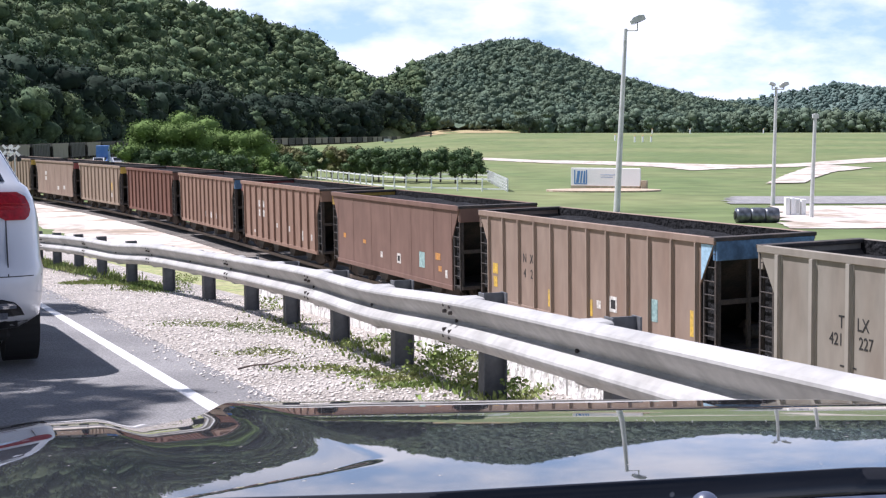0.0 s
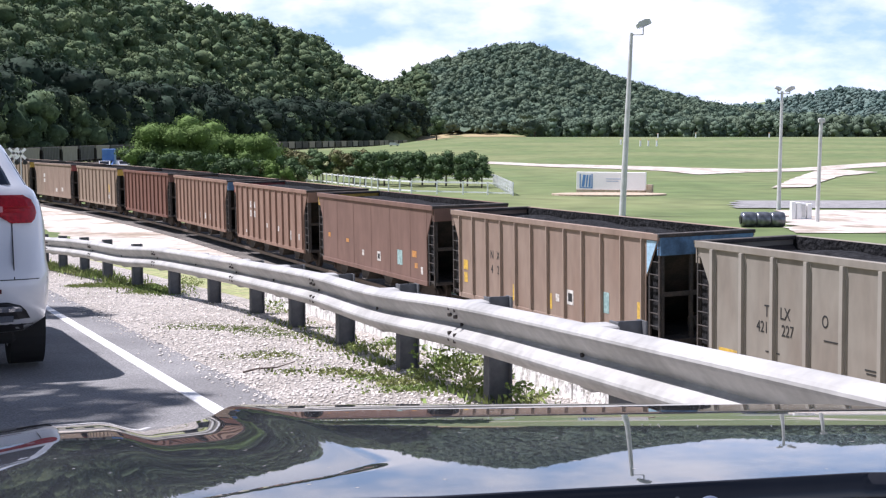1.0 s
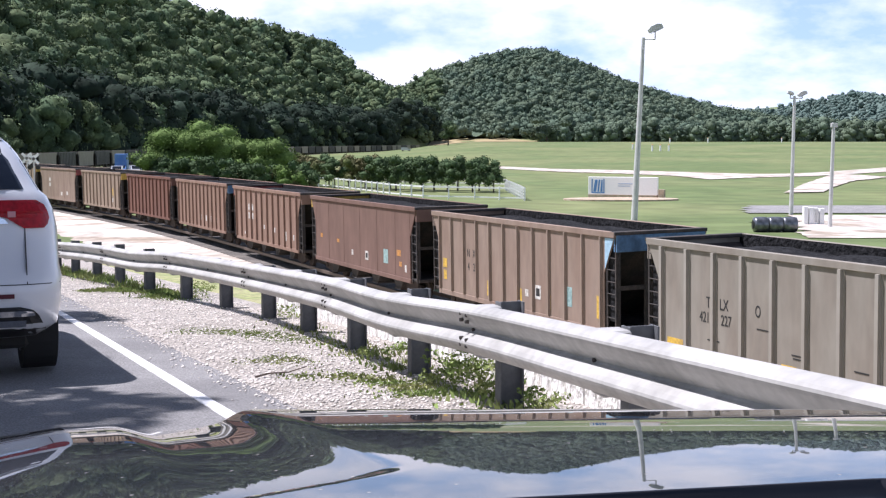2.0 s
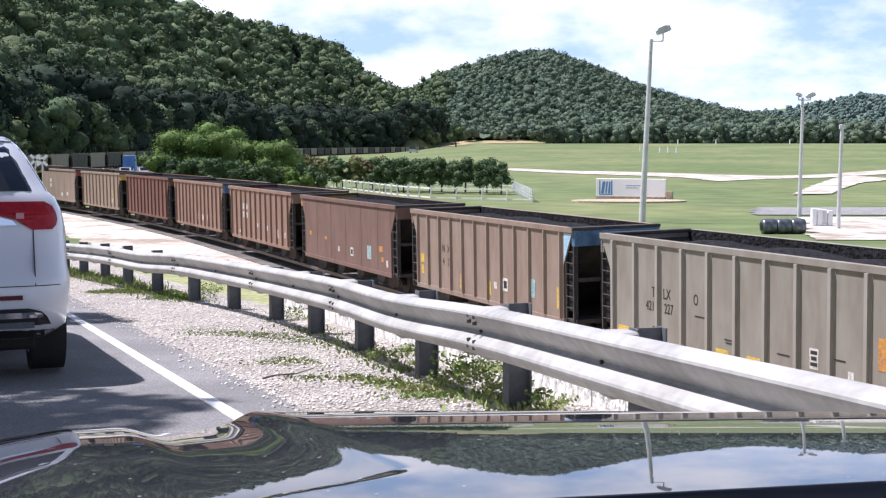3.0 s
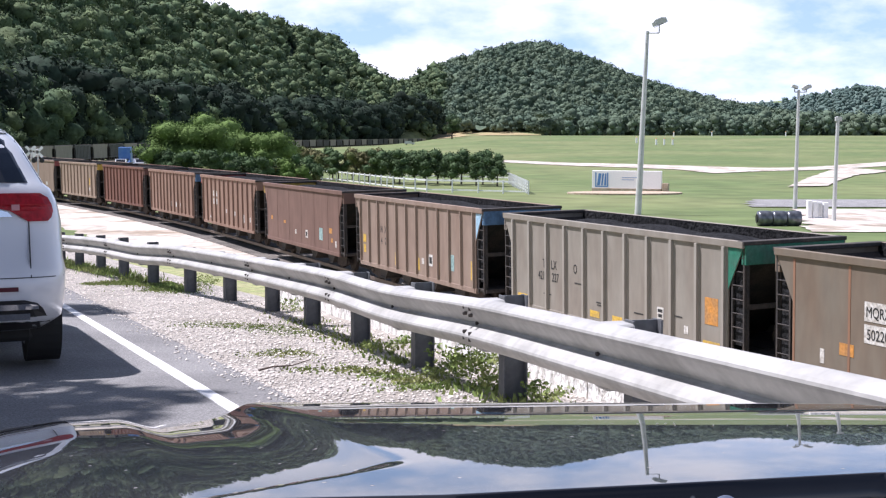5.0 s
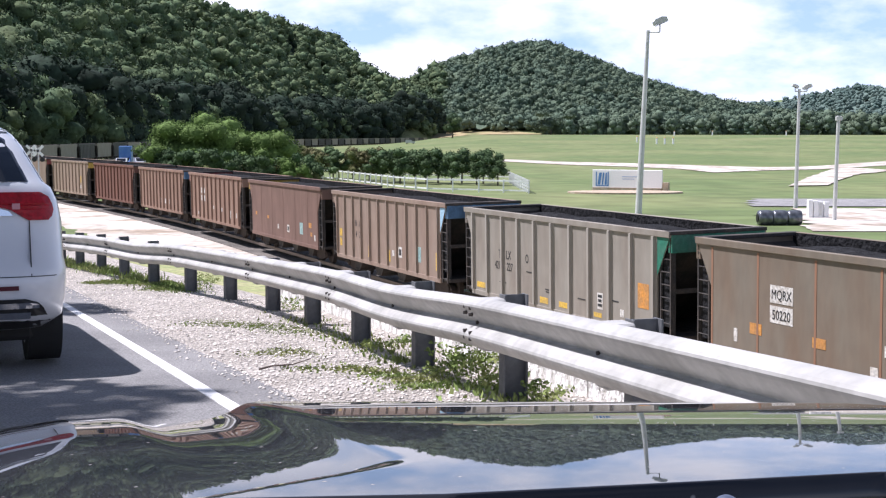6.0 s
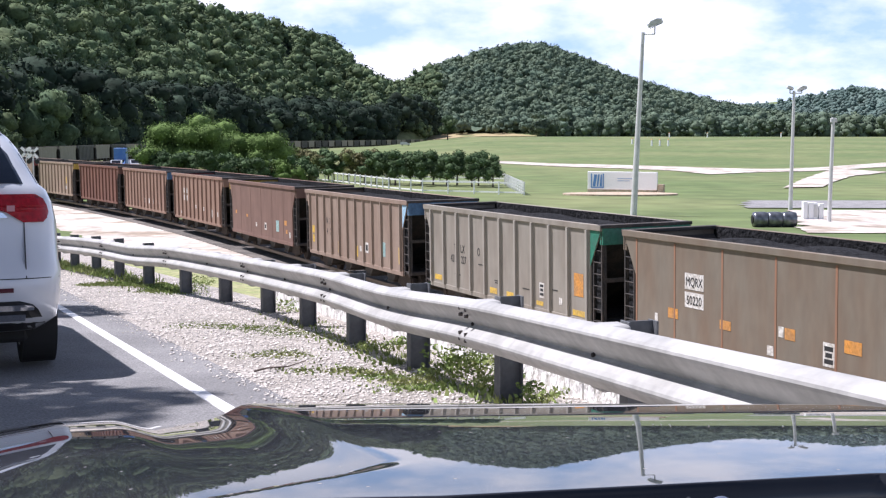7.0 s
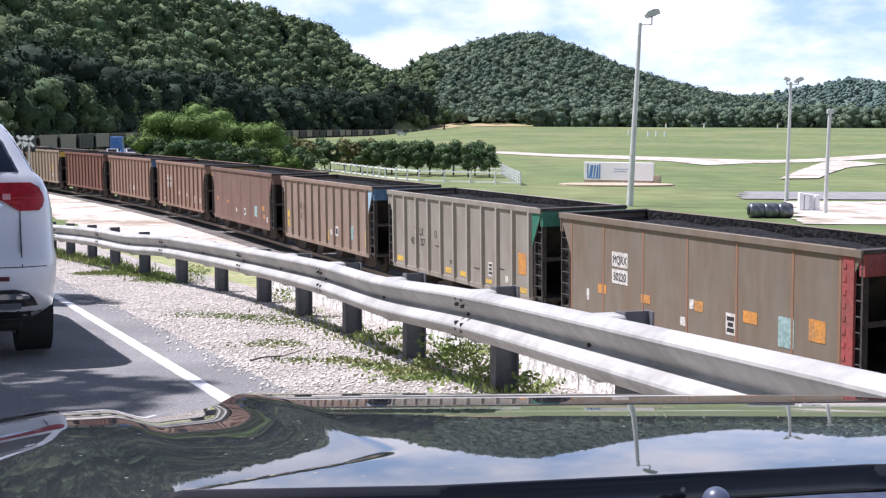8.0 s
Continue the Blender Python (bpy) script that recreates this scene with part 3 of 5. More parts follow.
def hopper_car(colour, style, label, ribs=11, cap_front=None, cap_rear=None, detail=True):
    """style: ribbed or smooth. The front (+x) leads; the road side is +y."""
    mat = BODY[colour]
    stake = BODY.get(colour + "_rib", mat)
    car = tagged(empty("hopper_car"), label, "hopper car", "coal train cars")
    car.scale = (CAR_FIT, 1, 1)
    for sgn in (1, -1):
        turn = Matrix.Translation((0, sgn * HALF, 0)) @ (Matrix.Rotation(math.pi, 4, "Z") if sgn < 0 else Matrix())
        share("side_sheet", mesh_of("side_sheet", mat, side_sheet), None, car, loc=turn)
        share("top_chord", mesh_of("top_chord", mat, chord), None, car, loc=turn)
        share("side_sill", mesh_of("side_sill", mat, sill_beam), None, car, loc=turn)
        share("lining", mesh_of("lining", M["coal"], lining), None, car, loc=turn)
        if style in ("ribbed", "stiffened"):
            for k in range(ribs):
                x = -6.42 + 12.84 * k / (ribs - 1)
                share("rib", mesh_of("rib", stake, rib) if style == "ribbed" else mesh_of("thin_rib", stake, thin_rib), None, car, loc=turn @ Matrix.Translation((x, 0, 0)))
        else:
            for x in (6.49, 4.45, 2.15, -0.15, -2.45, -4.75, -6.49):
                share("seam", mesh_of("seam", RIB_SEAM if style == "seamed" else mat, seam), None, car, loc=turn @ Matrix.Translation((x, 0, 0)))
    share("hopper_tub", mesh_of("hopper_tub", M["black_iron"], hopper_tub), None, car)
    share("coal", mesh_of("coal", M["coal"], coal_bed), None, car, "heaped black coal")
    for sgn, cap in ((1, cap_front), (-1, cap_rear)):
        turn = Matrix.Rotation(0 if sgn > 0 else math.pi, 4, "Z") @ Matrix.Translation((7.2, 0, 0))
        share("end_frame", mesh_of("end_frame", M["black_iron"], end_frame), None, car, loc=turn)
        share("end_cap", mesh_of("end_cap", cap or mat, end_cap), None, car, "painted end cap" if cap else "", loc=turn)
        share("end_rail", mesh_of("end_rail", M["black_iron"], end_rail), None, car, loc=turn)
        share("coupler", mesh_of("coupler", M["black_iron"], coupler), None, car, loc=Matrix.Rotation(0 if sgn > 0 else math.pi, 4, "Z") @ Matrix.Translation((7.32, 0, 0)))
        share("bogie", mesh_of("bogie", M["rust"], bogie), None, car, loc=(sgn * 5.35, 0, 0))
        if detail:
            for side in (1, -1):
                share("ladder", mesh_of("ladder", M["black_iron"], ladder), None, car, loc=(sgn * 6.95, side * (HALF - 0.03), 0))
        for dx in (-0.89, 0.89):
            w = share("wheelset", mesh_of("wheelset", M["rust"], wheelset), None, car, loc=(sgn * 5.35 + dx, 0, 0.475))
            w["spin"] = 1.0
    for x in (-4.35, -1.45, 1.45, 4.35):
        share("hopper_chute", mesh_of("hopper_chute", M["black_iron"], pocket), None, car, loc=(x, 0, 0))
    return car


CARS = {}


def build_train():
    green = material("paint_green", (0.02, 0.16, 0.10), 0.7, second=(0.05, 0.14, 0.10), scale=2, fine=(9, 0.2))
    blue = material("paint_blue", (0.10, 0.20, 0.33), 0.7, second=(0.05, 0.10, 0.17), scale=2, fine=(9, 0.2))
    pale = material("paint_pale_blue", (0.33, 0.50, 0.62), 0.7, fine=(9, 0.2))
    redp = material("paint_red", (0.30, 0.06, 0.055), 0.75, second=(0.22, 0.07, 0.06), scale=2, fine=(9, 0.2))
    yel = material("paint_yellow", (0.50, 0.32, 0.06), 0.75, fine=(9, 0.2))
    # the car with lettered white panels
    c = CARS[0] = hopper_car("olive", "seamed", "smooth-sided grey-brown coal hopper with white lettered panels and red end", 6, None, redp)
    for sy in (1, -1):
        bm = bmesh.new()
        box(bm, -6.98, -6.57, sy * HALF - 0.04, sy * HALF + 0.04, 0.88, 3.71, bevel=0.01)
        for z in range(9):
            box(bm, -6.72, -6.60, sy * HALF - 0.05, sy * HALF + 0.055, 1.05 + 0.3 * z, 1.17 + 0.3 * z)
        part("end_post", bm, redp, c, "red painted end post")
    plate(c, "number_panel", 3.47, 2.72, 0.92, 0.44, "stencil", "white panel")
    plate(c, "number_panel", 3.47, 2.22, 0.92, 0.42, "stencil", "white panel")
    lettering(c, "MQRX", 3.47, 2.60, 0.34, "ink", stretch=0.82)
    lettering(c, "50220", 3.47, 2.10, 0.34, "ink", stretch=0.88)
    for x, z, w, h, mt in ((4.53, 1.76, 0.5, 0.28, "orange"), (2.0, 1.74, 0.5, 0.24, "orange"), (-0.73, 1.86, 0.4, 0.28, "orange"), (-3.05, 1.86, 0.6, 0.30, "orange"),
                           (-5.7, 1.88, 0.62, 0.52, "orange"), (-4.52, 1.68, 0.62, 0.74, "mint"), (0.05, 1.36, 0.26, 0.24, "stencil"), (5.4, 1.5, 0.16, 0.34, "stencil"),
                           (-0.38, 1.88, 0.2, 0.26, "stencil"), (-2.2, 1.58, 0.42, 0.56, "stencil")):
        plate(c, "marking", x, z, w, h, mt)
    for k in range(3):
        plate(c, "marking", -2.2, 1.42 + 0.15 * k, 0.32 - 0.08 * (k % 2), 0.11, "ink")
    # the tall grey ribbed car
    c = CARS[1] = hopper_car("grey", "ribbed", "grey ribbed coal hopper with black stencilled number and green end", 11, None, green)
    bm = bmesh.new()
    prism(bm, [(-6.56, 2.62), (-6.56, 3.71), (-7.2, 3.71)], HALF + 0.022, HALF + 0.034)
    part("corner_panel", bm, green, c, "green corner panel")
    lettering(c, "T", 4.14, 2.25, 0.42, "ink", y=HALF + 0.026, stretch=0.8)
    lettering(c, "LX", 3.42, 2.25, 0.42, "ink", y=HALF + 0.026, stretch=0.8)
    lettering(c, "421", 4.32, 1.85, 0.40, "ink", y=HALF + 0.026, stretch=0.8)
    lettering(c, "227", 3.32, 1.85, 0.40, "ink", y=HALF + 0.026, stretch=0.8)
    lettering(c, "O", 1.93, 2.25, 0.42, "ink", y=HALF + 0.026, stretch=0.7)
    for x, z, w, h, mt in ((5.78, 1.13, 0.8, 0.2, "yellow"), (0.65, 1.12, 0.6, 0.2, "yellow"), (-0.75, 1.12, 0.6, 0.18, "yellow"), (-5.78, 1.95, 0.62, 0.72, "orange"),
                           (-3.2, 1.52, 0.34, 0.5, "stencil"), (-4.55, 1.3, 0.2, 0.22, "stencil"), (-5.78, 1.06, 0.8, 0.18, "yellow"), (-3.05, 1.08, 0.5, 0.14, "yellow")):
        plate(c, "marking", x, z, w, h, mt)
    for k in range(3):
        plate(c, "marking", -3.2, 1.39 + 0.14 * k, 0.26 - 0.05 * (k % 2), 0.09, "ink")
    for x, z, w in ((0.3, 1.5, 0.5), (0.3, 1.42, 0.4), (-2.0, 1.45, 0.5), (1.72, 1.95, 0.5), (-4.1, 1.62, 0.5), (3.9, 1.4, 0.55)):
        plate(c, "marking", x, z, w, 0.03, "ink")
    # the brown ribbed car with a blue end
    c = CARS[2] = hopper_car("taupe", "stiffened", "dusty brown ribbed coal hopper with pale blue end and yellow marks", 12, None, blue)
    bm = bmesh.new()
    prism(bm, [(-6.62, 2.75), (-6.62, 3.70), (-7.15, 3.70)], HALF + 0.022, HALF + 0.034)
    part("corner_panel", bm, pale, c, "pale blue corner panel")
    lettering(c, "N", 3.72, 2.35, 0.42, "ink", y=HALF + 0.026, stretch=0.8)
    lettering(c, "X", 3.22, 2.35, 0.42, "ink", y=HALF + 0.026, stretch=0.8)
    lettering(c, "4", 3.72, 1.85, 0.42, "ink", y=HALF + 0.026, stretch=0.8)
    lettering(c, "2", 3.22, 1.85, 0.42, "ink", y=HALF + 0.026, stretch=0.8)
    for x, z, w, h, mt in ((6.0, 1.95, 0.4, 0.36, "yellow"), (6.0, 1.5, 0.3, 0.36, "yellow"), (2.0, 1.35, 0.14, 0.55, "yellow"), (-0.75, 1.35, 0.14, 0.5, "yellow"), (-2.9, 1.35, 0.14, 0.5, "yellow"),
                           (-6.2, 1.55, 0.22, 0.7, "yellow"), (-1.2, 1.5, 0.24, 0.24, "stencil"), (-2.05, 1.6, 0.42, 0.46, "stencil"), (-4.2, 1.68, 0.55, 0.62, "mint")):
        plate(c, "marking", x, z, w, h, mt)
    plate(c, "marking", -2.05, 1.6, 0.26, 0.26, "ink")
    # smooth dark brown car
    c = CARS[3] = hopper_car("chocolate", "smooth", "smooth-sided dark brown coal hopper with yellow corner", 6, yel, None)
    for x, z, w, h, mt in ((-3.6, 1.65, 0.55, 0.6, "mint"), (-1.1, 1.5, 0.42, 0.4, "stencil"), (0.9, 1.5, 0.24, 0.24, "stencil"), (-5.2, 1.9, 0.5, 0.25, "orange"),
                           (-5.4, 1.45, 0.3, 0.2, "orange"), (3.0, 1.9, 0.35, 0.16, "orange"), (5.6, 2.0, 0.3, 0.2, "orange"), (-6.0, 1.3, 0.2, 0.3, "stencil")):
        plate(c, "marking", x, z, w, h, mt)
    plate(c, "marking", -1.1, 1.5, 0.24, 0.22, "ink")
    c = CARS[4] = hopper_car("brown", "stiffened", "faded brown ribbed coal hopper with white stencils and red corner", 12, redp, None)
    for x, z, w, h in ((3.55, 2.75, 0.3, 0.36), (2.75, 2.75, 0.36, 0.36), (3.55, 2.25, 0.3, 0.36), (2.75, 2.25, 0.36, 0.36), (0.2, 1.75, 0.22, 0.22), (-2.0, 1.7, 0.22, 0.26), (-4.2, 1.5, 0.26, 0.5), (-5.7, 1.5, 0.2, 0.3), (4.6, 1.2, 0.22, 0.16)):
        plate(c, "marking", x, z, w, h, "stencil")
    c = CARS[5] = hopper_car("brown", "stiffened", "faded brown ribbed coal hopper with small white marks", 13, None, blue)
    for x in (-1.5, -2.9, -4.2, 0.0):
        plate(c, "marking", x, 1.5, 0.3, 0.36, "stencil")
    CARS[6] = hopper_car("rustred", "stiffened", "rust-red ribbed coal hopper", 12)
    c = CARS[7] = hopper_car("sand", "stiffened", "pale sand-coloured ribbed coal hopper with yellowed end", 11, None, yel)
    plate(c, "marking", -4.2, 1.5, 0.35, 0.3, "stencil")
    plate(c, "marking", -4.3, 2.2, 0.3, 0.6, "yellow")
    c = CARS[8] = hopper_car("taupe", "smooth", "smooth brown coal hopper with red end and white marks", 6, None, redp)
    for x, z in ((3.2, 2.7), (3.2, 2.2), (-1.4, 1.4), (-3.6, 1.5)):
        plate(c, "marking", x, z, 0.6, 0.34, "stencil")
    CARS[9] = hopper_car("sand", "stiffened", "pale ribbed coal hopper with yellowed end", 11, None, yel)
    CARS[-1] = copy_thing(CARS[4], Matrix())
    CARS[-1]["label"] = "brown ribbed coal hopper following the lettered car"
    # the head of the train beyond the bend
    far = {}
    far[0] = hopper_car("darkgrey", "ribbed", "grey ribbed coal hopper far along the train", 11, detail=False)
    far[1] = hopper_car("grey", "smooth", "smooth grey coal hopper far along the train", 6, detail=False)
    BODY["black"] = paint("paint_black", (0.035, 0.033, 0.032), (0.05, 0.045, 0.04), 0.35)
    far[2] = hopper_car("black", "smooth", "black coal hopper far along the train", 6, detail=False)
    order = [0, 1, 0, 2, 1, 0, 1, 1, 0, 1]
    used = set()
    for k in range(10, 62):
        w = order[k % 10]
        if w in used:
            CARS[k] = copy_thing(far[w], Matrix())
        else:
            CARS[k] = far[w]
            used.add(w)


build_train()
# distance from gap 0 of the middle of each car
GAPS = {-1: -14.75, 0: 0.0}
for _k, _l in enumerate([15.38, 15.72, 15.34, 15.59, 15.15, 15.58, 15.84, 15.51]):
    GAPS[_k + 1] = GAPS[_k] + _l
for _k in range(9, 64):
    GAPS[_k] = GAPS[_k - 1] + 15.55


def lead(t):
    """Where gap 0 is along the track."""
    return -7.527 + 2.786 * t + 0.053 * t * t


def car_pose(k, t):
    mid = (GAPS[k - 1] + GAPS[k]) / 2 if k > -1 else GAPS[-1] - 7.8
    s = lead(t) + mid
    a, b = on_track(s - 5.35), on_track(s + 5.35)
    x, y, z = [(a[i] + b[i]) / 2 for i in range(3)]
    h = math.atan2(-(b[0] - a[0]), b[1] - a[1])
    return pose(x, y, z, -0.9, 0, 90 + math.degrees(h))


def motions():
    for k, c in CARS.items():
        steps = 16 if k < 12 else 8
        walk(c, [(8.0 * i / steps, car_pose(k, 8.0 * i / steps)) for i in range(steps + 1)])
        if k > 9:
            continue
        for w in c.children:
            if "spin" not in w:
                continue
            x, y, z = w.matrix_basis.translation
            rows = []
            for i in range(61):
                t = 8.0 * i / 60
                rows.append((t, pose(x, y, z, 0, math.degrees((lead(t) - lead(0)) / 0.455), 0)))
            walk(w, rows)



# ---------------------------------------------------------------- foliage helpers
ICO = {}


def ico(level=1):
    """Corners and faces of a unit ball of triangles."""
    if level not in ICO:
        bm = bmesh.new()
        bmesh.ops.create_icosphere(bm, subdivisions=level, radius=1.0)
        bm.verts.ensure_lookup_table()
        ICO[level] = np.array([v.co[:] for v in bm.verts]), np.array([[v.index for v in f.verts] for f in bm.faces])
        bm.free()
    return ICO[level]


def mesh_arrays(name, V, Fc):
    """A mesh from numpy arrays; faces all of one size."""
    me = bpy.data.meshes.new(name)
    k = Fc.shape[1]
    me.vertices.add(len(V))
    me.vertices.foreach_set("co", np.asarray(V, np.float32).ravel())
    me.loops.add(Fc.size)
    me.loops.foreach_set("vertex_index", Fc.ravel().astype(np.int32))
    me.polygons.add(len(Fc))
    me.polygons.foreach_set("loop_start", np.arange(0, Fc.size, k, dtype=np.int32))
    me.update(calc_edges=True)
    return me


def clump_crown(rng, lumps, leaves, height, width, bare=0.05, lump=1.0, leaf=0.03, fine=True):
    """A crown of rounded uneven boughs with leaf sprays over them; its foot is at z = 0."""
    iv, jf = ico(2 if fine else 1)
    V, Fc, n = [], [], 0
    mids = []
    lean = rng.normal(0, 0.06, 2)
    for k in range(lumps):
        a = 2.4 * k + rng.uniform(-0.5, 0.5)
        h = bare + (1 - bare) * ((k + rng.uniform(0.1, 0.9)) / lumps) ** 0.8
        rad = width * 0.5 * math.sqrt(max(0.02, 1 - (1.75 * h - 0.72) ** 2)) * rng.uniform(0.35, 0.85)
        r = lump * width * rng.uniform(0.18, 0.31)
        c = np.array([math.cos(a) * rad + lean[0] * h, math.sin(a) * rad + lean[1] * h, height * (0.10 + 0.82 * h) - r * 0.3])
        bumps = 1 + 0.20 * np.sin(iv @ rng.normal(0, 3.2, 3) + rng.uniform(0, 6)) + rng.uniform(-0.13, 0.13, len(iv))
        V.append(iv * (r * bumps[:, None]) * np.array([1, 1, 0.8]) + c)
        Fc.append(jf + n)
        n += len(iv)
        mids.append((c, r))
    mids_c, mids_r = np.array([m[0] for m in mids]), np.array([m[1] for m in mids])
    pick = rng.integers(0, lumps, leaves)
    d = rng.normal(size=(leaves, 3)) + np.array([0, 0, 0.45])
    d /= np.linalg.norm(d, axis=1)[:, None]
    p = mids_c[pick] + d * mids_r[pick][:, None] * np.array([1, 1, 0.8]) * rng.uniform(0.9, 1.42, (leaves, 1))
    tilt = d + rng.normal(size=(leaves, 3)) * 0.5
    t = np.cross(tilt, rng.normal(size=(leaves, 3)))
    t /= np.linalg.norm(t, axis=1)[:, None]
    b = np.cross(tilt, t)
    b /= np.linalg.norm(b, axis=1)[:, None]
    q = leaf * rng.uniform(0.55, 1.3, (leaves, 1))
    V.append(np.stack([p - t * q, p + b * q * 1.1, p + t * q * 0.9], 1).reshape(-1, 3))
    Fc.append(np.arange(3 * leaves).reshape(-1, 3)[:, ::-1] + n)
    return np.concatenate(V), np.concatenate(Fc)


def forest(name, xs, ys, mat, lumps, leaves, size, label, seed, bare=0.05, lump=1.0, leaf=0.03, fine=True):
    """Many crowns joined, each standing on the hillside."""
    rng = np.random.default_rng(seed)
    kinds = [clump_crown(rng, lumps, leaves, rng.uniform(0.85, 1.15), rng.uniform(0.6, 0.95), bare, lump, leaf, fine) for _ in range(14)]
    zs = ground_height(xs, ys)
    V, Fc, n = [], [], 0
    for x, y, z in zip(xs, ys, zs):
        v, f = kinds[rng.integers(len(kinds))]
        a = rng.uniform(0, 6.283)
        h = rng.uniform(*size) * (1.12 if rng.uniform() < 0.12 else 1.0)
        w = h * rng.uniform(0.8, 1.1)
        ca, sa_ = math.cos(a) * w, math.sin(a) * w
        p = np.empty_like(v)
        p[:, 0] = v[:, 0] * ca - v[:, 1] * sa_ + x
        p[:, 1] = v[:, 0] * sa_ + v[:, 1] * ca + y
        p[:, 2] = v[:, 2] * h + z - 0.8
        V.append(p)
        Fc.append(f + n)
        n += len(v)
    ob = share(name, mesh_arrays(name, np.concatenate(V), np.concatenate(Fc)), mat, smooth=True)
    return tagged(ob, label, "woods", kind="stuff")


def scatter(rng, x0, x1, y0, y1, step, keep):
    gx, gy = np.meshgrid(np.arange(x0, x1, step), np.arange(y0, y1, step))
    x = gx.ravel() + rng.uniform(-0.8, 0.8, gx.size) * step
    y = gy.ravel() + rng.uniform(-0.8, 0.8, gx.size) * step
    ok = keep(x, y)
    return x[ok], y[ok]


def leaf_cloud(rng, centres, radii, count, size):
    """Leaf quads over the skin of several ellipsoids."""
    C, R = np.array(centres, float), np.array(radii, float)
    pick = rng.choice(len(C), count, p=(R[:, 0] * R[:, 2]) / (R[:, 0] * R[:, 2]).sum())
    d = rng.normal(size=(count, 3))
    d /= np.linalg.norm(d, axis=1)[:, None]
    p = C[pick] + d * R[pick] * rng.uniform(0.72, 1.08, (count, 1))
    t = rng.normal(size=(count, 3)) * 0.9 + np.cross(d, [0.3, 0.2, 1.0])
    t /= np.linalg.norm(t, axis=1)[:, None]
    b = np.cross(t, d + rng.normal(size=(count, 3)) * 0.5)
    b /= np.maximum(1e-6, np.linalg.norm(b, axis=1))[:, None]
    s = rng.uniform(*size, (count, 1))
    V = np.stack([p - t * s, p - b * s * 0.55, p + t * s, p + b * s * 0.55], 1).reshape(-1, 3)
    Fc = np.arange(count * 4).reshape(-1, 4)
    return V, Fc


def core(rng, centres, radii, shrink=0.82):
    iv, jf = ico()
    V, Fc = [], []
    for k, (c, r) in enumerate(zip(centres, radii)):
        V.append(iv * np.array(r) * shrink * rng.uniform(0.85, 1.1, (len(iv), 1)) + np.array(c))
        Fc.append(jf + k * len(iv))
    return np.concatenate(V), np.concatenate(Fc)


def leafy(name, parent, mat, rng, centres, radii, count, size):
    """Crown: leaves over a dark inner mass, joined."""
    V, Fc = leaf_cloud(rng, centres, radii, count, size)
    W, G = core(rng, centres, radii)
    T = np.concatenate([Fc[:, [0, 1, 2]], Fc[:, [0, 2, 3]], G + len(V)])
    return share(name, mesh_arrays(name, np.concatenate([V, W]), T), mat, parent)


# ---------------------------------------------------------------- woods
def build_woods():
    rng = np.random.default_rng(5)
    near_track = lambda x, y: np.min((x[:, None] - TX[None, ::6]) ** 2 + (y[:, None] - TY[None, ::6]) ** 2, axis=1) > np.where(y < 975, 13 ** 2, 0)

    def left_ok(x, y):
        xb = ridge_foot(y)
        m = x / y
        return (x < xb + 5) & (m > -0.42) & (x > xb - 165) & near_track(x, y)
    x, y = scatter(rng, -420, 20, 235, 430, 8.2, left_ok)
    forest("ridge_woods", x, y, "leaf", 12, 1800, (13, 21), "dense dark green broadleaf woods on the ridge", 11, 0.05, 1.0, 0.030)
    x, y = scatter(rng, -420, 20, 430, 700, 8.8, left_ok)
    forest("ridge_woods", x, y, "leaf", 6, 450, (12, 19), "dense green broadleaf woods on the middle ridge", 17, 0.1, 1.2, 0.046)
    # foot of the ridge: its shade is painted as near-black leaves
    def edge_ok(x, y):
        xb = ridge_foot(y)
        return (x < xb + 4) & (x > xb - 16) & (x / y > -0.42) & near_track(x, y)
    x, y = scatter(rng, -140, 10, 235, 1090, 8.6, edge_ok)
    forest("ridge_woods", x, y, "leaf_shaded", 9, 700, (18, 25), "tall trees along the foot of the ridge, leaves coloured dark for shade", 16, 0.15, 1.0, 0.035)
    x, y = scatter(rng, -330, -100, 60, 430, 10.5, lambda x, y: (x < ridge_foot(y) + 4) & (x / y < -0.41) & near_track(x, y))
    forest("ridge_woods", x, y, "leaf", 6, 110, (14, 22), "dense green broadleaf woods at the near end of the ridge", 18, 0.08, 1.2, 0.05, False)
    x, y = scatter(rng, -330, 60, 700, 1420, 10.0, left_ok)
    forest("ridge_woods", x, y, "leaf", 6, 130, (13, 20), "dense green broadleaf woods on the far ridge", 12, 0.1, 1.25, 0.07, False)

    def right_ok(x, y):
        m = x / y
        return (m > -0.06) & (m < 0.40) & (hill_height(x, y) > 1.5) & ~((x < 95) & (x > -20) & (y < 1075))
    # the haze over these hills is painted into their leaf colours
    x, y = scatter(rng, -110, 620, 1050, 1530, 7.8, right_ok)
    forest("hill_woods", x, y, "leaf_haze", 2, 54, (8, 12.5), "green woods covering the rounded hill", 13, 0.35, 1.6, 0.11, False)
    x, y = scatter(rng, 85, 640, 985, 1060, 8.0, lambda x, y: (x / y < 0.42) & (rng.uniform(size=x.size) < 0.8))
    forest("hill_woods", x, y, "leaf_haze", 7, 170, (11, 17), "tree line along the far side of the field", 14, 0.05, 1.2, 0.07, False)
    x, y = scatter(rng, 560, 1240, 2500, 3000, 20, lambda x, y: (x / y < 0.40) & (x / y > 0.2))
    forest("far_woods", x, y, "leaf_haze_blue", 5, 20, (13, 20), "woods on the far hills, leaf colour blued for haze", 15, 0.2, 1.3, 0.08, False)


build_woods()


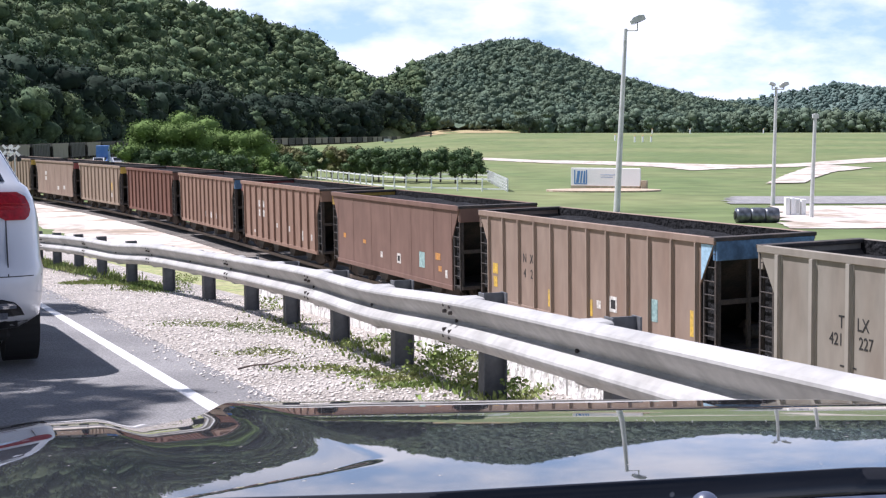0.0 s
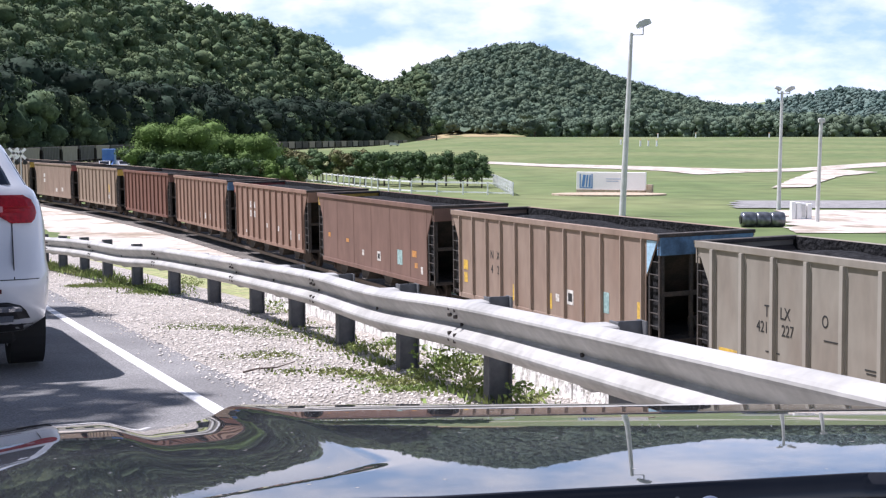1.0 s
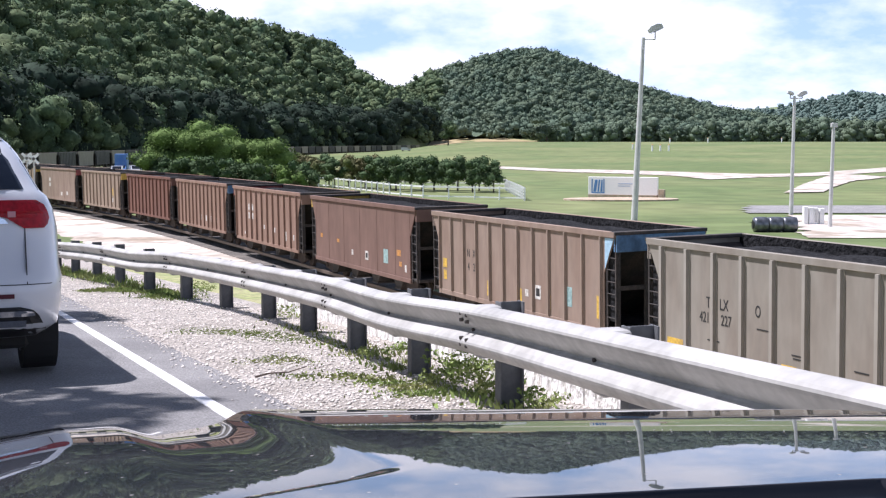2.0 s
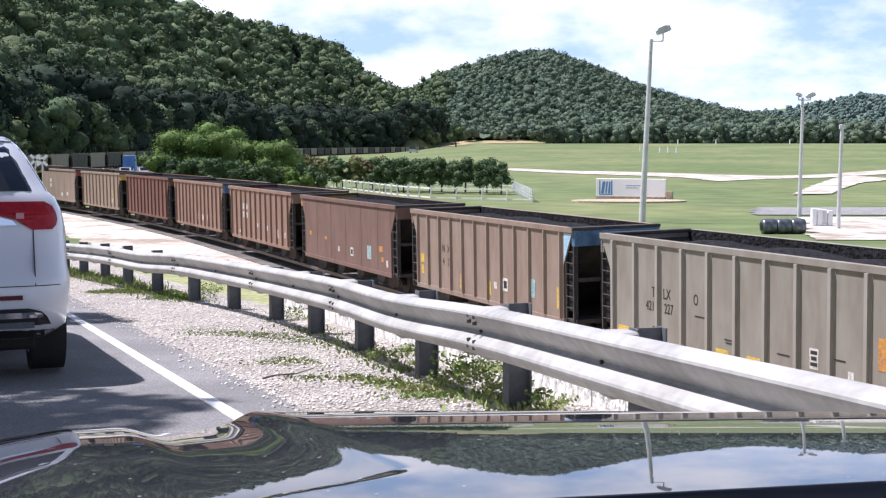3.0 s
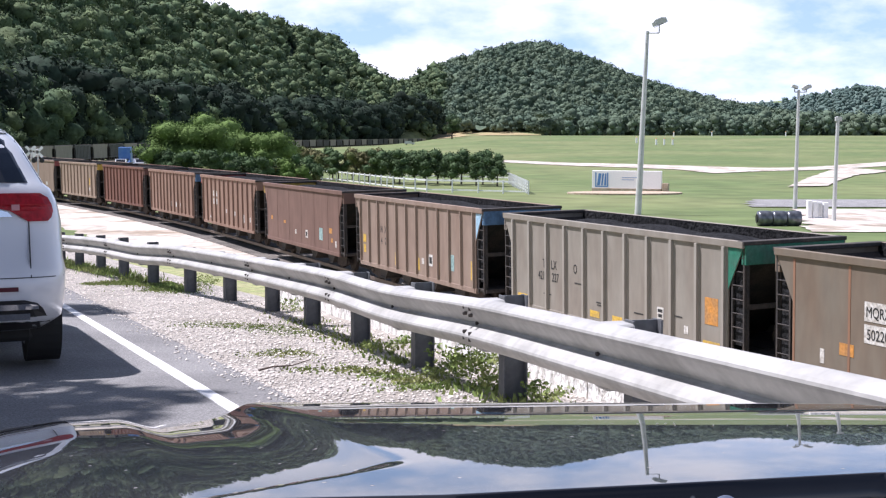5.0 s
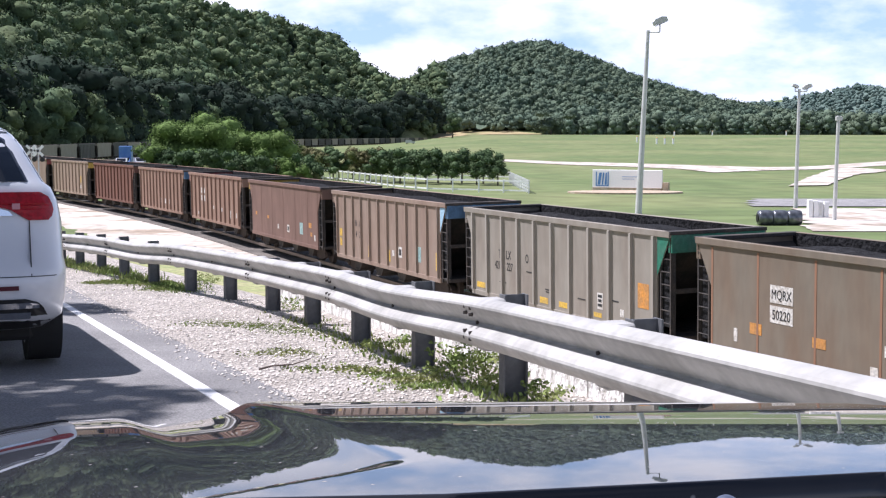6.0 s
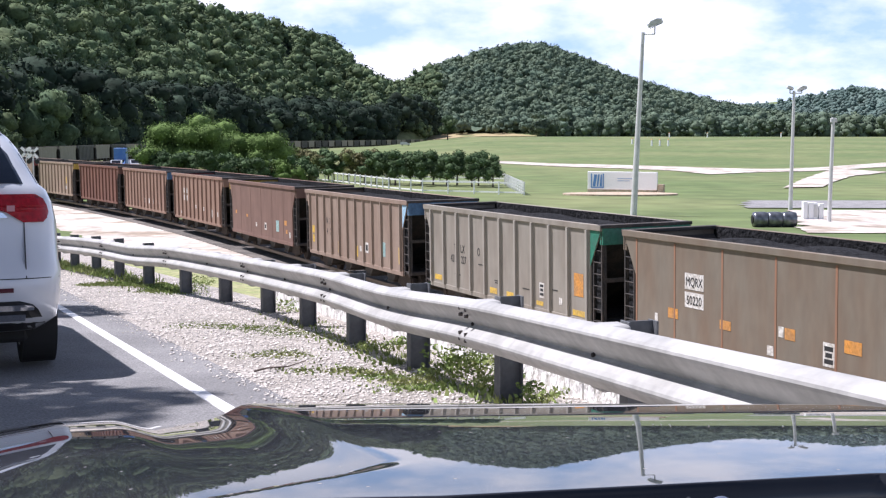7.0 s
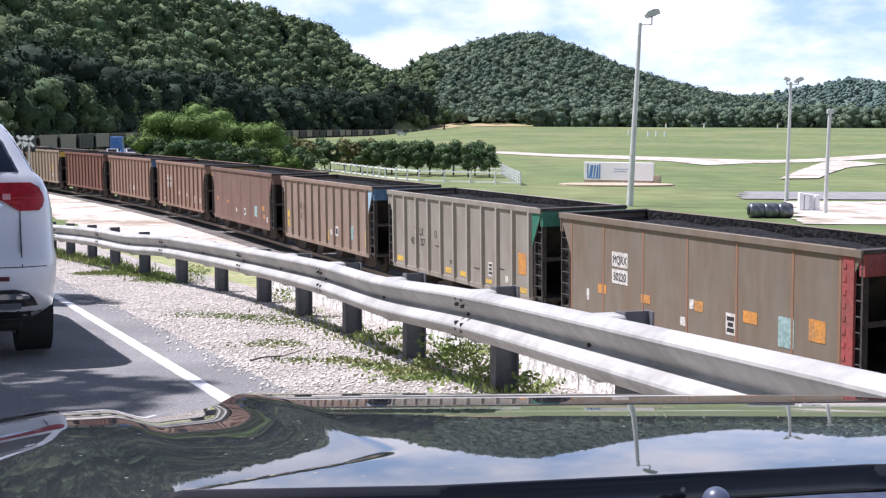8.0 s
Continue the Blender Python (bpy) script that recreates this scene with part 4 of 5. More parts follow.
def build_undergrowth():
    """Low growth that closes the floor of the woods."""
    rng = np.random.default_rng(61)

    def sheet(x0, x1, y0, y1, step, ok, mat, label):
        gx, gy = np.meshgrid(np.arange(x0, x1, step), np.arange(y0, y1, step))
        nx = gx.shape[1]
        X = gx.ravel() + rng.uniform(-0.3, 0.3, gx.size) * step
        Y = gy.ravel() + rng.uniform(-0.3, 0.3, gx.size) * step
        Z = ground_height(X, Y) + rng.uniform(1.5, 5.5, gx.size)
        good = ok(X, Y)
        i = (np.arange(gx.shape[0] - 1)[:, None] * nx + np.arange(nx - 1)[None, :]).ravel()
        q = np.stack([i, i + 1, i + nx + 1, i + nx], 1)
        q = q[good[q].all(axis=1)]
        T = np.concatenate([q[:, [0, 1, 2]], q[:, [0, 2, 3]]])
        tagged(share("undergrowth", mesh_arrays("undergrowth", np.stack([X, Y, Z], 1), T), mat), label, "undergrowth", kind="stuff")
    # the ridge sheet is coloured dark to stand for shade between the trees
    sheet(-420, 60, 235, 1430, 6.0, lambda x, y: (x < ridge_foot(y) - 1) & (x / y > -0.42) & (x > ridge_foot(y) - 175), "leaf_shaded", "undergrowth beneath the ridge woods, coloured dark for shade")
    sheet(-110, 660, 1060, 1560, 8.0, lambda x, y: (hill_height(x, y) > 1.5) & (x / y > -0.06) & (x / y < 0.41) & ~((x < 97) & (x > -22) & (y < 1085)), "leaf_haze", "undergrowth beneath the hill woods")
    sheet(500, 1300, 2420, 3120, 26.0, lambda x, y: (x / y > 0.17) & (x / y < 0.43), "leaf_haze_blue", "undergrowth beneath the far woods")


build_undergrowth()


# ---------------------------------------------------------------- field beyond the track
def place(x, y, dz=0.0):
    return Vector((x, y, ground_at(x, y) + dz))


def patch(name, left, right, mat, dz, label, category):
    """A surface between two edge lines, laid on the ground."""
    v, f = [], []
    rows, cols = 9, 5
    pts = []
    for i in range(len(left) - 1):
        for k in range(rows if i < len(left) - 2 else rows + 1):
            t = k / rows
            a = Vector(left[i]).lerp(Vector(left[i + 1]), t)
            b = Vector(right[i]).lerp(Vector(right[i + 1]), t)
            pts.append((a, b))
    for r, (a, b) in enumerate(pts):
        w = 0.06 * (b - a).length
        for k in range(cols):
            p = a.lerp(b, k / (cols - 1))
            if k in (0, cols - 1):
                j = noise.noise((r * 0.7, k, 2.0)) * w
                p = p + (b - a).normalized() * j
            v.append((p.x, p.y, ground_at(p.x, p.y) + dz))
    for r in range(len(pts) - 1):
        for k in range(cols - 1):
            o = r * cols + k
            f.append((o, o + 1, o + cols + 1, o + cols))
    ob = from_arrays(name, v, f, mat, smooth=True)
    if ob.data.polygons[0].normal.z < 0:
        ob.data.flip_normals()
    return tagged(ob, label, category, kind="structure")


def build_field():
    patch("field_road", [(14.8, 322), (27.2, 291), (38.3, 280), (47.7, 265), (53.7, 255), (58.4, 247), (65.9, 247), (73.5, 255), (102, 300), (150, 360)],
          [(13.6, 297), (24.8, 265), (34.3, 251), (42.3, 235), (44.4, 211), (52.2, 221), (60.8, 228), (66.6, 231), (90, 262), (140, 318)], "lot", 0.10,
          "white gravel track across the field", "track")
    patch("field_road", [(41.5, 156), (52.2, 186), (69.1, 231), (76, 245)], [(47.2, 159), (53.6, 176), (64.4, 202), (78, 224)], "lot", 0.13,
          "white gravel branch track joining the field track", "track")
    patch("yard", [(24.0, 84), (26.5, 96), (29.5, 110)], [(58, 84), (58, 96), (58, 110)], "lot", 0.06, "pale gravel yard beside the railway", "yard")
    patch("lane", [(27.0, 113), (28.0, 118), (30.0, 126)], [(62, 112), (62, 118), (62, 126)], "asphalt", 0.08, "grey paved lane beyond the yard", "lane")
    patch("dry_slope", [(2, 830), (-4, 960), (-8, 1060), (4, 1115)], [(58, 850), (72, 960), (86, 1055), (26, 1130)], "tan", 0.3, "dry tan grass slope below the woods", "slope")
    patch("mown_strip", [(13, 300), (22, 400), (30, 560)], [(145, 330), (190, 430), (240, 560)], "grass", 0.02, "mown green field", "field")


build_field()


def build_pole(x, y, top, r0, r1, lean, mat, label):
    base = place(x, y)
    p = tagged(empty("light_pole", Matrix.Translation(base)), label, "light pole", "yard light poles")
    bm = bmesh.new()
    h = top - base.z
    tube(bm, (0, 0, -0.3), (lean, 0, h), r0, r1, 14)
    part("shaft", bm, mat, p, smooth=False)
    return p, h


def floodlight(p, at, yaw, size, arm_from):
    """A flood lamp: housing, glass front and bracket."""
    m = Matrix.Translation(at) @ Matrix.Rotation(yaw, 4, "Z") @ Matrix.Rotation(radians(-24), 4, "Y")
    bm = bmesh.new()
    prism(bm, [(-0.5 * size, 0.12 * size), (-0.5 * size, -0.16 * size), (0.5 * size, -0.22 * size), (0.5 * size, 0.1 * size), (0.2 * size, 0.24 * size), (-0.3 * size, 0.24 * size)], -0.32 * size, 0.32 * size)
    part("lamp_head", bm, "pole_steel", p, loc=m)
    bm = bmesh.new()
    box(bm, -0.44 * size, 0.44 * size, -0.28 * size, 0.28 * size, -0.24 * size, -0.205 * size)
    part("lamp_glass", bm, "glass_dark", p, loc=m)
    bm = bmesh.new()
    a, b = Vector(arm_from), Vector(at)
    k = Vector((b.x, b.y, a.z))
    tube(bm, a, k, 0.05, sides=8)
    tube(bm, k, b, 0.05, sides=8)
    part("arm", bm, "pole_steel", p)


def build_poles():
    p, h = build_pole(15.6, 103, 9.5, 0.27, 0.14, 0.58, "pole_steel", "tall grey steel light pole with one floodlight")
    floodlight(p, (1.5, 0, h + 0.72), 0.0, 1.1, (0.58, 0, h - 0.15))
    bm = bmesh.new()
    box(bm, 0.42, 0.62, -0.2, -0.05, h - 2.2, h - 0.9)
    part("junction_box", bm, "pole_steel", p)
    p, h = build_pole(30.2, 111, 5.25, 0.19, 0.11, 0.1, "pole_steel", "grey light pole with two small floodlights")
    floodlight(p, (0.75, 0, h + 0.2), 0.0, 0.75, (0.1, 0, h - 0.2))
    floodlight(p, (-0.25, 0, h + 0.25), math.pi, 0.55, (0.1, 0, h - 0.2))
    p, h = build_pole(28.7, 95, 2.75, 0.16, 0.12, 0.12, "pole_steel", "weathered grey wooden utility pole")
    p["category"] = "utility pole"
    bm = bmesh.new()
    box(bm, -0.08, 0.38, -0.12, 0.12, h - 0.35, h - 0.05, bevel=0.02)
    part("transformer_box", bm, "pole_steel", p)


build_poles()


def build_sign():
    b = place(17.0, 146)
    s = tagged(empty("sign", Matrix.Translation(b) @ Matrix.Rotation(radians(-24), 4, "Z") @ Matrix.Diagonal((1.07, 1, 1, 1))), "white entrance sign board with blue emblem in a brick bed", "sign")
    bm = bmesh.new()
    box(bm, 0.0, 7.4, -0.15, 0.15, 0.35, 2.32, bevel=0.03)
    part("board", bm, "white_paint", s)
    bm = bmesh.new()
    box(bm, 0.05, 7.35, -0.35, 0.35, -0.2, 0.35)
    part("plinth", bm, "brick", s)
    for out in ([(0.35, 0.50), (1.75, 0.50), (1.75, 0.62), (0.35, 0.62)], [(0.35, 0.62), (0.47, 0.62), (0.47, 2.1), (0.35, 2.1)], [(1.63, 0.62), (1.75, 0.62), (1.75, 2.1), (1.63, 2.1)],
                [(0.55, 0.66), (0.85, 0.66), (1.02, 2.0), (0.72, 2.0)], [(1.0, 0.66), (1.15, 0.66), (1.30, 2.0), (1.12, 2.0)], [(1.3, 0.66), (1.55, 0.66), (1.55, 2.0), (1.42, 2.0)]):
        bm = bmesh.new()
        prism(bm, out, -0.165, -0.15)
        part("emblem", bm, "sign_blue", s, "blue emblem shape")
    for k in range(2):
        bm = bmesh.new()
        box(bm, 3.2, 5.0 - 0.5 * k, -0.16, -0.15, 1.55 - 0.25 * k, 1.60 - 0.25 * k)
        part("text_bar", bm, "sign_blue", s)
    bm = bmesh.new()
    box(bm, 7.5, 8.1, -0.3, 0.3, -0.2, 1.0, bevel=0.02)
    part("pillar", bm, "brick", s)
    # brick-edged bed in front
    bed = tagged(empty("planting_bed", Matrix.Translation(place(19.7, 139.5))), "low brick-edged planting bed before the sign", "planting bed")
    bm = bmesh.new()
    tube(bm, (0, 0, -0.2), (0, 0, 0.16), 3.0, 3.0, 40)
    bmesh.ops.scale(bm, vec=(2.05, 1.2, 1), verts=bm.verts)
    part("edging", bm, "brick", bed)


build_sign()


def build_fence():
    """White board fence, panel by panel."""
    bm = bmesh.new()
    box(bm, -0.07, 0.07, -0.07, 0.07, -0.3, 1.45, bevel=0.015)
    pm = bpy.data.meshes.new("post")
    bm.to_mesh(pm)
    runs = [[(9.3, 138), (4.1, 141), (-1.5, 144), (-5.5, 152), (-10.3, 166), (-14.0, 176), (-20.8, 189), (-27, 199)],
            [(9.3, 138), (8.8, 168)],
            [(8.8, 168), (4.9, 172), (-1.8, 176), (-7.0, 179)]]
    for run, rails in zip(runs, (2, 4, 3)):
        f = tagged(empty("board_fence", Matrix.Translation(place(*run[0]))), "white painted board fence on posts in the grass", "fence", "paddock fences")
        inv = Matrix.Translation(-place(*run[0]))
        for a, b in zip(run[:-1], run[1:]):
            a, b = Vector(a), Vector(b)
            n = max(1, round((b - a).length / 2.6))
            for k in range(n):
                p, q = a.lerp(b, k / n), a.lerp(b, (k + 1) / n)
                P, Q = place(p.x, p.y), place(q.x, q.y)
                share("post", pm, "white_paint", f, loc=inv @ Matrix.Translation(P))
                ang = math.atan2((Q - P).y, (Q - P).x)
                L = (q - p).length
                for j in range(rails):
                    key = "fence_rail_%d" % round(L * 100)
                    me = shared_mesh(key, lambda bm: box(bm, 0, L, -0.02, 0.02, -0.07, 0.07))
                    share("rail", me, "white_paint", f, loc=inv @ Matrix.Translation(P + Vector((0, 0, 0.28 + 1.0 * j / max(1, rails - 1)))) @ Matrix.Rotation(ang, 4, "Z") @ Matrix.Translation((0, -0.09, 0)))
        Q = place(*run[-1])
        share("post", pm, "white_paint", f, loc=inv @ Matrix.Translation(Q))


build_fence()


def build_orchard():
    rng = np.random.default_rng(21)
    kinds = []
    for k in range(6):
        dry = k >= 4
        t = tagged(empty("young_tree"), "small round leafy tree with dark trunk in a row" if not dry else "small browned leafy tree in a row", "tree", "paddock tree rows")
        bm = bmesh.new()
        tube(bm, (0, 0, -0.3), (0.05, 0.02, 1.5), 0.11, 0.07, 8)
        for a in range(4):
            ang = a * 1.6 + k
            tube(bm, (0.05, 0.02, 1.2), (math.cos(ang) * 0.7, math.sin(ang) * 0.7, 2.4), 0.05, 0.02, 6)
        part("trunk", bm, "bark", t)
        cs = [(rng.normal(0, 0.62), rng.normal(0, 0.62), 1.25 + 2.3 * (q + 0.5) / 13) for q in range(13)]
        rs = [(rng.uniform(0.6, 0.95),) * 2 + (rng.uniform(0.45, 0.7),) for _ in cs]
        leafy("crown", t, "leaf_dry" if dry else "leaf_orchard", rng, cs, rs, 1500, (0.08, 0.17))
        kinds.append(t)
    spots = []
    row_y = lambda x: float(np.interp(x, [-60, -36, -20, -5, 8], [212, 203, 186, 165, 159]))
    for row in range(2):
        for k in range(14):
            x = 7.2 - 3.0 * k - 1.5 * row + rng.uniform(-0.35, 0.35)
            spots.append((x, row_y(x) + 4.5 * row))
    used = set()
    for i, (x, y) in enumerate(spots):
        k = int(rng.integers(4)) if x > -6 else int(rng.choice([0, 1, 4, 5, 4]))
        m = Matrix.Translation(place(x, y)) @ Matrix.Rotation(rng.uniform(0, 6.28), 4, "Z") @ Matrix.Diagonal((1.15, 1.15, 1.13, 1))
        if k in used:
            kinds[k].scale = (1, 1, 1)
            copy_thing(kinds[k], m)
        else:
            kinds[k].matrix_basis = m
            used.add(k)
    for k, t in enumerate(kinds):
        if k not in used:
            t.matrix_basis = Matrix.Translation(place(-24 + k * 2.5, 190))


build_orchard()


def build_bushes():
    rng = np.random.default_rng(31)
    for (x0, x1, y, top, n, label) in ((-33.0, -25.0, 152, 3.3, 11, "tall vine-covered green thicket beside the railway"),
                                       (-27.5, -18.2, 158, 2.3, 11, "low rounded vine-covered thicket"),
                                       (-31.6, -29.2, 170, 4.6, 3, "vine-draped sapling rising behind the thicket"), (-28.4, -25.8, 168, 3.9, 3, "low vine-draped sapling behind the thicket")):
        b = tagged(empty("thicket", Matrix.Translation(place((x0 + x1) / 2, y))), label, "bush", "thickets")
        o = place((x0 + x1) / 2, y)
        cs, rs = [], []
        for k in range(n):
            x = x0 + (x1 - x0) * (k + 0.5) / n - o.x
            h = (top - o.z) * (0.975 + 0.025 * math.sin(k * 0.7 + 0.5)) * (0.84 if k in (0, n - 1) else 1)
            cs += [(x, rng.uniform(-1.5, 1.5), h - 1.5), (x + 0.3, rng.uniform(-2, 2), h * 0.5), (x - 0.3, rng.uniform(-2, 2), 1.2)]
            rs += [(1.9, 2.6, 1.35), (1.6, 2.7, 2.0), (1.5, 2.7, 1.6)]
        leafy("foliage", b, "leaf_kudzu", rng, cs, rs, 2000 * n, (0.07, 0.16))
    # scrub at the foot of the thicket
    for k in range(14):
        x, y = -31.5 + 1.25 * k + rng.uniform(-0.4, 0.4), 143 + rng.uniform(-1.5, 1.5)
        b = tagged(empty("shrub", Matrix.Translation(place(x, y))), "tall shrub with dark leafy top and brown dusty foot", "bush", "shrubs")
        top = 4.9 - 0.06 * k + rng.uniform(-0.35, 0.35)
        cs = [(rng.normal(0, 0.7), rng.normal(0, 0.7), top - rng.uniform(0.5, 2.2)) for _ in range(11)]
        rs = [(rng.uniform(0.6, 1.0),) * 2 + (rng.uniform(0.5, 0.75),) for _ in cs]
        leafy("foliage", b, "leaf_orchard" if k % 3 else "leaf_kudzu", rng, cs, rs, 1500, (0.08, 0.18))
        cs = [(rng.normal(0, 0.7), rng.normal(0, 0.7), rng.uniform(0.3, 2.6)) for _ in range(9)]
        leafy("dry_foot", b, "leaf_dry", rng, cs, [(0.85, 0.85, 0.7)] * 9, 900, (0.08, 0.18))
    # lone trees at the valley's mouth and behind the road
    for x, y, h, w, mt in ((6.1, 690, 14.5, 11, "leaf"), (76, 905, 18, 26, "leaf_haze"), (-86, 262, 8.5, 6, "leaf")):
        t = tagged(empty("tree", Matrix.Translation(place(x, y))), "round broadleaf tree standing in the grass", "tree", "field trees")
        bm = bmesh.new()
        tube(bm, (0, 0, -0.5), (0, 0, h * 0.5), h * 0.03, h * 0.015, 8)
        for a in range(5):
            tube(bm, (0, 0, h * 0.3), (math.cos(a * 1.3) * w * 0.3, math.sin(a * 1.3) * w * 0.3, h * 0.6), h * 0.012, h * 0.005, 6)
        part("trunk", bm, "bark", t)
        cs = [(rng.normal(0, w * 0.2), rng.normal(0, w * 0.2), h * rng.uniform(0.25, 0.85)) for _ in range(14)]
        rs = [(w * 0.2, w * 0.2, h * 0.13) for _ in cs]
        leafy("crown", t, mt, rng, cs, rs, 4500, (w * 0.016, w * 0.034))


build_bushes()


def build_roadside_trees():
    """Trees left of the road; they throw the broken shade on it."""
    rng = np.random.default_rng(41)
    for x, y, h in ((-10.75, 8.2, 15.0), (-15.4, 12.6, 15.0), (-13.6, 17.6, 15.0), (-16.5, 9.6, 15.5), (-17.5, 15.5, 16.0), (-11.5, 2.4, 14.0), (-18.5, 22.0, 15.0)):
        t = tagged(empty("roadside_tree", Matrix.Translation((x, y, ground_at(x, y)))), "leafy broadleaf tree beside the road", "tree", "roadside trees")
        bm = bmesh.new()
        tube(bm, (0, 0, -0.4), (0.1, 0, 9.5), 0.28, 0.15, 10)
        for a in range(7):
            ang = a * 0.9
            tube(bm, (0.05, 0, 6.5 + 0.4 * a), (math.cos(ang) * 2.4, math.sin(ang) * 2.4, 10 + 0.6 * a), 0.09, 0.03, 6)
        part("trunk", bm, "bark", t)
        cs = [(rng.normal(0, 1.7), rng.normal(0, 1.7), rng.uniform(9.0, h - 0.8)) for _ in range(34)]
        rs = [(rng.uniform(0.45, 0.85),) * 2 + (rng.uniform(0.3, 0.5),) for _ in cs]
        V, Fc = leaf_cloud(rng, cs, rs, 7000, (0.10, 0.2))
        share("crown", mesh_arrays("crown", V, Fc), "leaf", t)


build_roadside_trees()


# ---------------------------------------------------------------- yard things
def build_yard():
    for k in range(3):
        x = 22.45 + 1.0 * k
        b = place(x, 90.2)
        d = tagged(empty("pipe_bundle", Matrix.Translation(b)), "dark wrapped cylindrical coil lying in the yard", "coil", "dark coils")
        bm = bmesh.new()
        rings = []
        for q in range(9):
            a = -0.48 + 0.12 * q
            r = 0.54 - 0.06 * abs(a / 0.5) ** 4
            rings.append([bm.verts.new((a, r * math.cos(w * math.pi / 14), 0.52 + r * math.sin(w * math.pi / 14))) for w in range(28)])
        for lo, hi in zip(rings[:-1], rings[1:]):
            for w in range(28):
                bm.faces.new((lo[w], hi[w], hi[(w + 1) % 28], lo[(w + 1) % 28]))
        bm.faces.new(rings[0])
        bm.faces.new(rings[-1][::-1])
        bmesh.ops.recalc_face_normals(bm, faces=bm.faces)
        part("roll", bm, "drum", d, smooth=True)
        for dx, r in ((-0.30, 0.505), (0.12, 0.525)):
            bm = bmesh.new()
            tube(bm, (dx - 0.025, 0, 0.52), (dx + 0.025, 0, 0.52), r + 0.006, r + 0.006, 28)
            part("band", bm, "rubber", d)
        bm = bmesh.new()
        tube(bm, (-0.56, 0, 0.52), (-0.5, 0, 0.52), 0.3, 0.3, 20)
        part("end_disc", bm, "black_plastic", d)
    for k, x in enumerate((27.75, 28.15, 28.5, 28.95)):
        c = tagged(empty("utility_cabinet", Matrix.Translation(place(x, 98))), "tall white metal utility cabinet in the yard", "cabinet", "utility cabinets")
        bm = bmesh.new()
        box(bm, -0.17, 0.17, -0.25, 0.25, -0.1, 1.38 - 0.05 * k, bevel=0.02)
        part("body", bm, "white_paint", c)
        bm = bmesh.new()
        box(bm, -0.12, 0.12, -0.262, -0.25, 0.2, 1.15)
        part("door", bm, "pole_steel" if k == 2 else "white_paint", c)
    for x, y in ((81.3, 493), (84.5, 494), (87.5, 493), (77.5, 517), (119.8, 672), (141, 680), (182, 690)):
        m = tagged(empty("marker_post", Matrix.Translation(place(x, y))), "white marker post in the field", "post", "marker posts")
        bm = bmesh.new()
        tube(bm, (0, 0, -0.3), (0, 0, 2.2), 0.35, 0.3, 8)
        part("stake", bm, "white_paint", m)
        bm = bmesh.new()
        tube(bm, (0, 0, 2.2), (0, 0, 2.5), 0.34, 0.1, 8)
        part("tip", bm, "orange", m)


build_yard()


def vehicle_far(x, y, heading, cab, body, label, name):
    z = ground_at(x, y)
    c = tagged(empty(name, Matrix.Translation((x, y, z + 0.05)) @ Matrix.Rotation(heading, 4, "Z")), label, "truck" if name == "truck" else "car")
    bm = bmesh.new()
    prism(bm, [(2.4, 0.5), (2.45, 1.05), (1.2, 1.2), (0.6, 1.8), (-2.2, 1.85), (-2.4, 0.5)], -0.95, 0.95)
    part("body", bm, body, c)
    bm = bmesh.new()
    prism(bm, [(1.22, 1.2), (0.66, 1.76), (0.58, 1.76), (1.1, 1.2)], -0.8, 0.8)
    part("windscreen", bm, "glass_dark", c)
    for sx in (-1.5, 1.5):
        for sy in (-0.8, 0.8):
            bm = bmesh.new()
            tube(bm, (sx, sy - 0.12, 0.36), (sx, sy + 0.12, 0.36), 0.36, 0.36, 14)
            part("wheel", bm, "rubber", c)
    if cab:
        bm = bmesh.new()
        box(bm, -3.6, 0.4, -1.1, 1.1, 0.95, 3.9, bevel=0.06)
        part("cargo_box", bm, cab, c)
    return c


def build_crossing():
    """Vehicles waiting beyond the crossing and its crossbuck signs."""
    vehicle_far(-57.6, 236.0, radians(-80), None, "car_white", "white pickup truck waiting at the crossing", "car")
    t = vehicle_far(-58.6, 243.0, radians(-82), "blue", "blue", "blue truck with tall body waiting at the crossing", "truck")
    vehicle_far(-55.2, 240.0, radians(-70), None, "car_white", "small white car waiting at the crossing", "car")
    vehicle_far(-14.5, 618, radians(0), None, "car_white", "white car on the distant road", "car")
    for x, y, h in ((-34.9, 113.5, 4.1), (-37.2, 119.0, 4.2)):
        z = ground_at(x, y)
        top = -0.05
        s = tagged(empty("crossbuck_sign", Matrix.Translation((x, y, z))), "white crossbuck sign on a post at the railway crossing", "sign", "crossbuck signs")
        bm = bmesh.new()
        tube(bm, (0, 0, -0.3), (0, 0, top - z + 0.3), 0.07, 0.06, 8)
        part("post", bm, "pole_steel", s)
        for a in (45, -45):
            bm = bmesh.new()
            box(bm, -0.62, 0.62, -0.03, 0.0, -0.115, 0.115)
            part("blade", bm, "white_paint", s, loc=Matrix.Translation((0, -0.08, top - z)) @ Matrix.Rotation(radians(a), 4, "Y"))
        bm = bmesh.new()
        for dx in (-0.35, 0.35):
            tube(bm, (dx, -0.1, top - z - 0.75), (dx, 0.05, top - z - 0.75), 0.2, 0.2, 12)
        part("signal_lamps", bm, "black_plastic", s)


build_crossing()


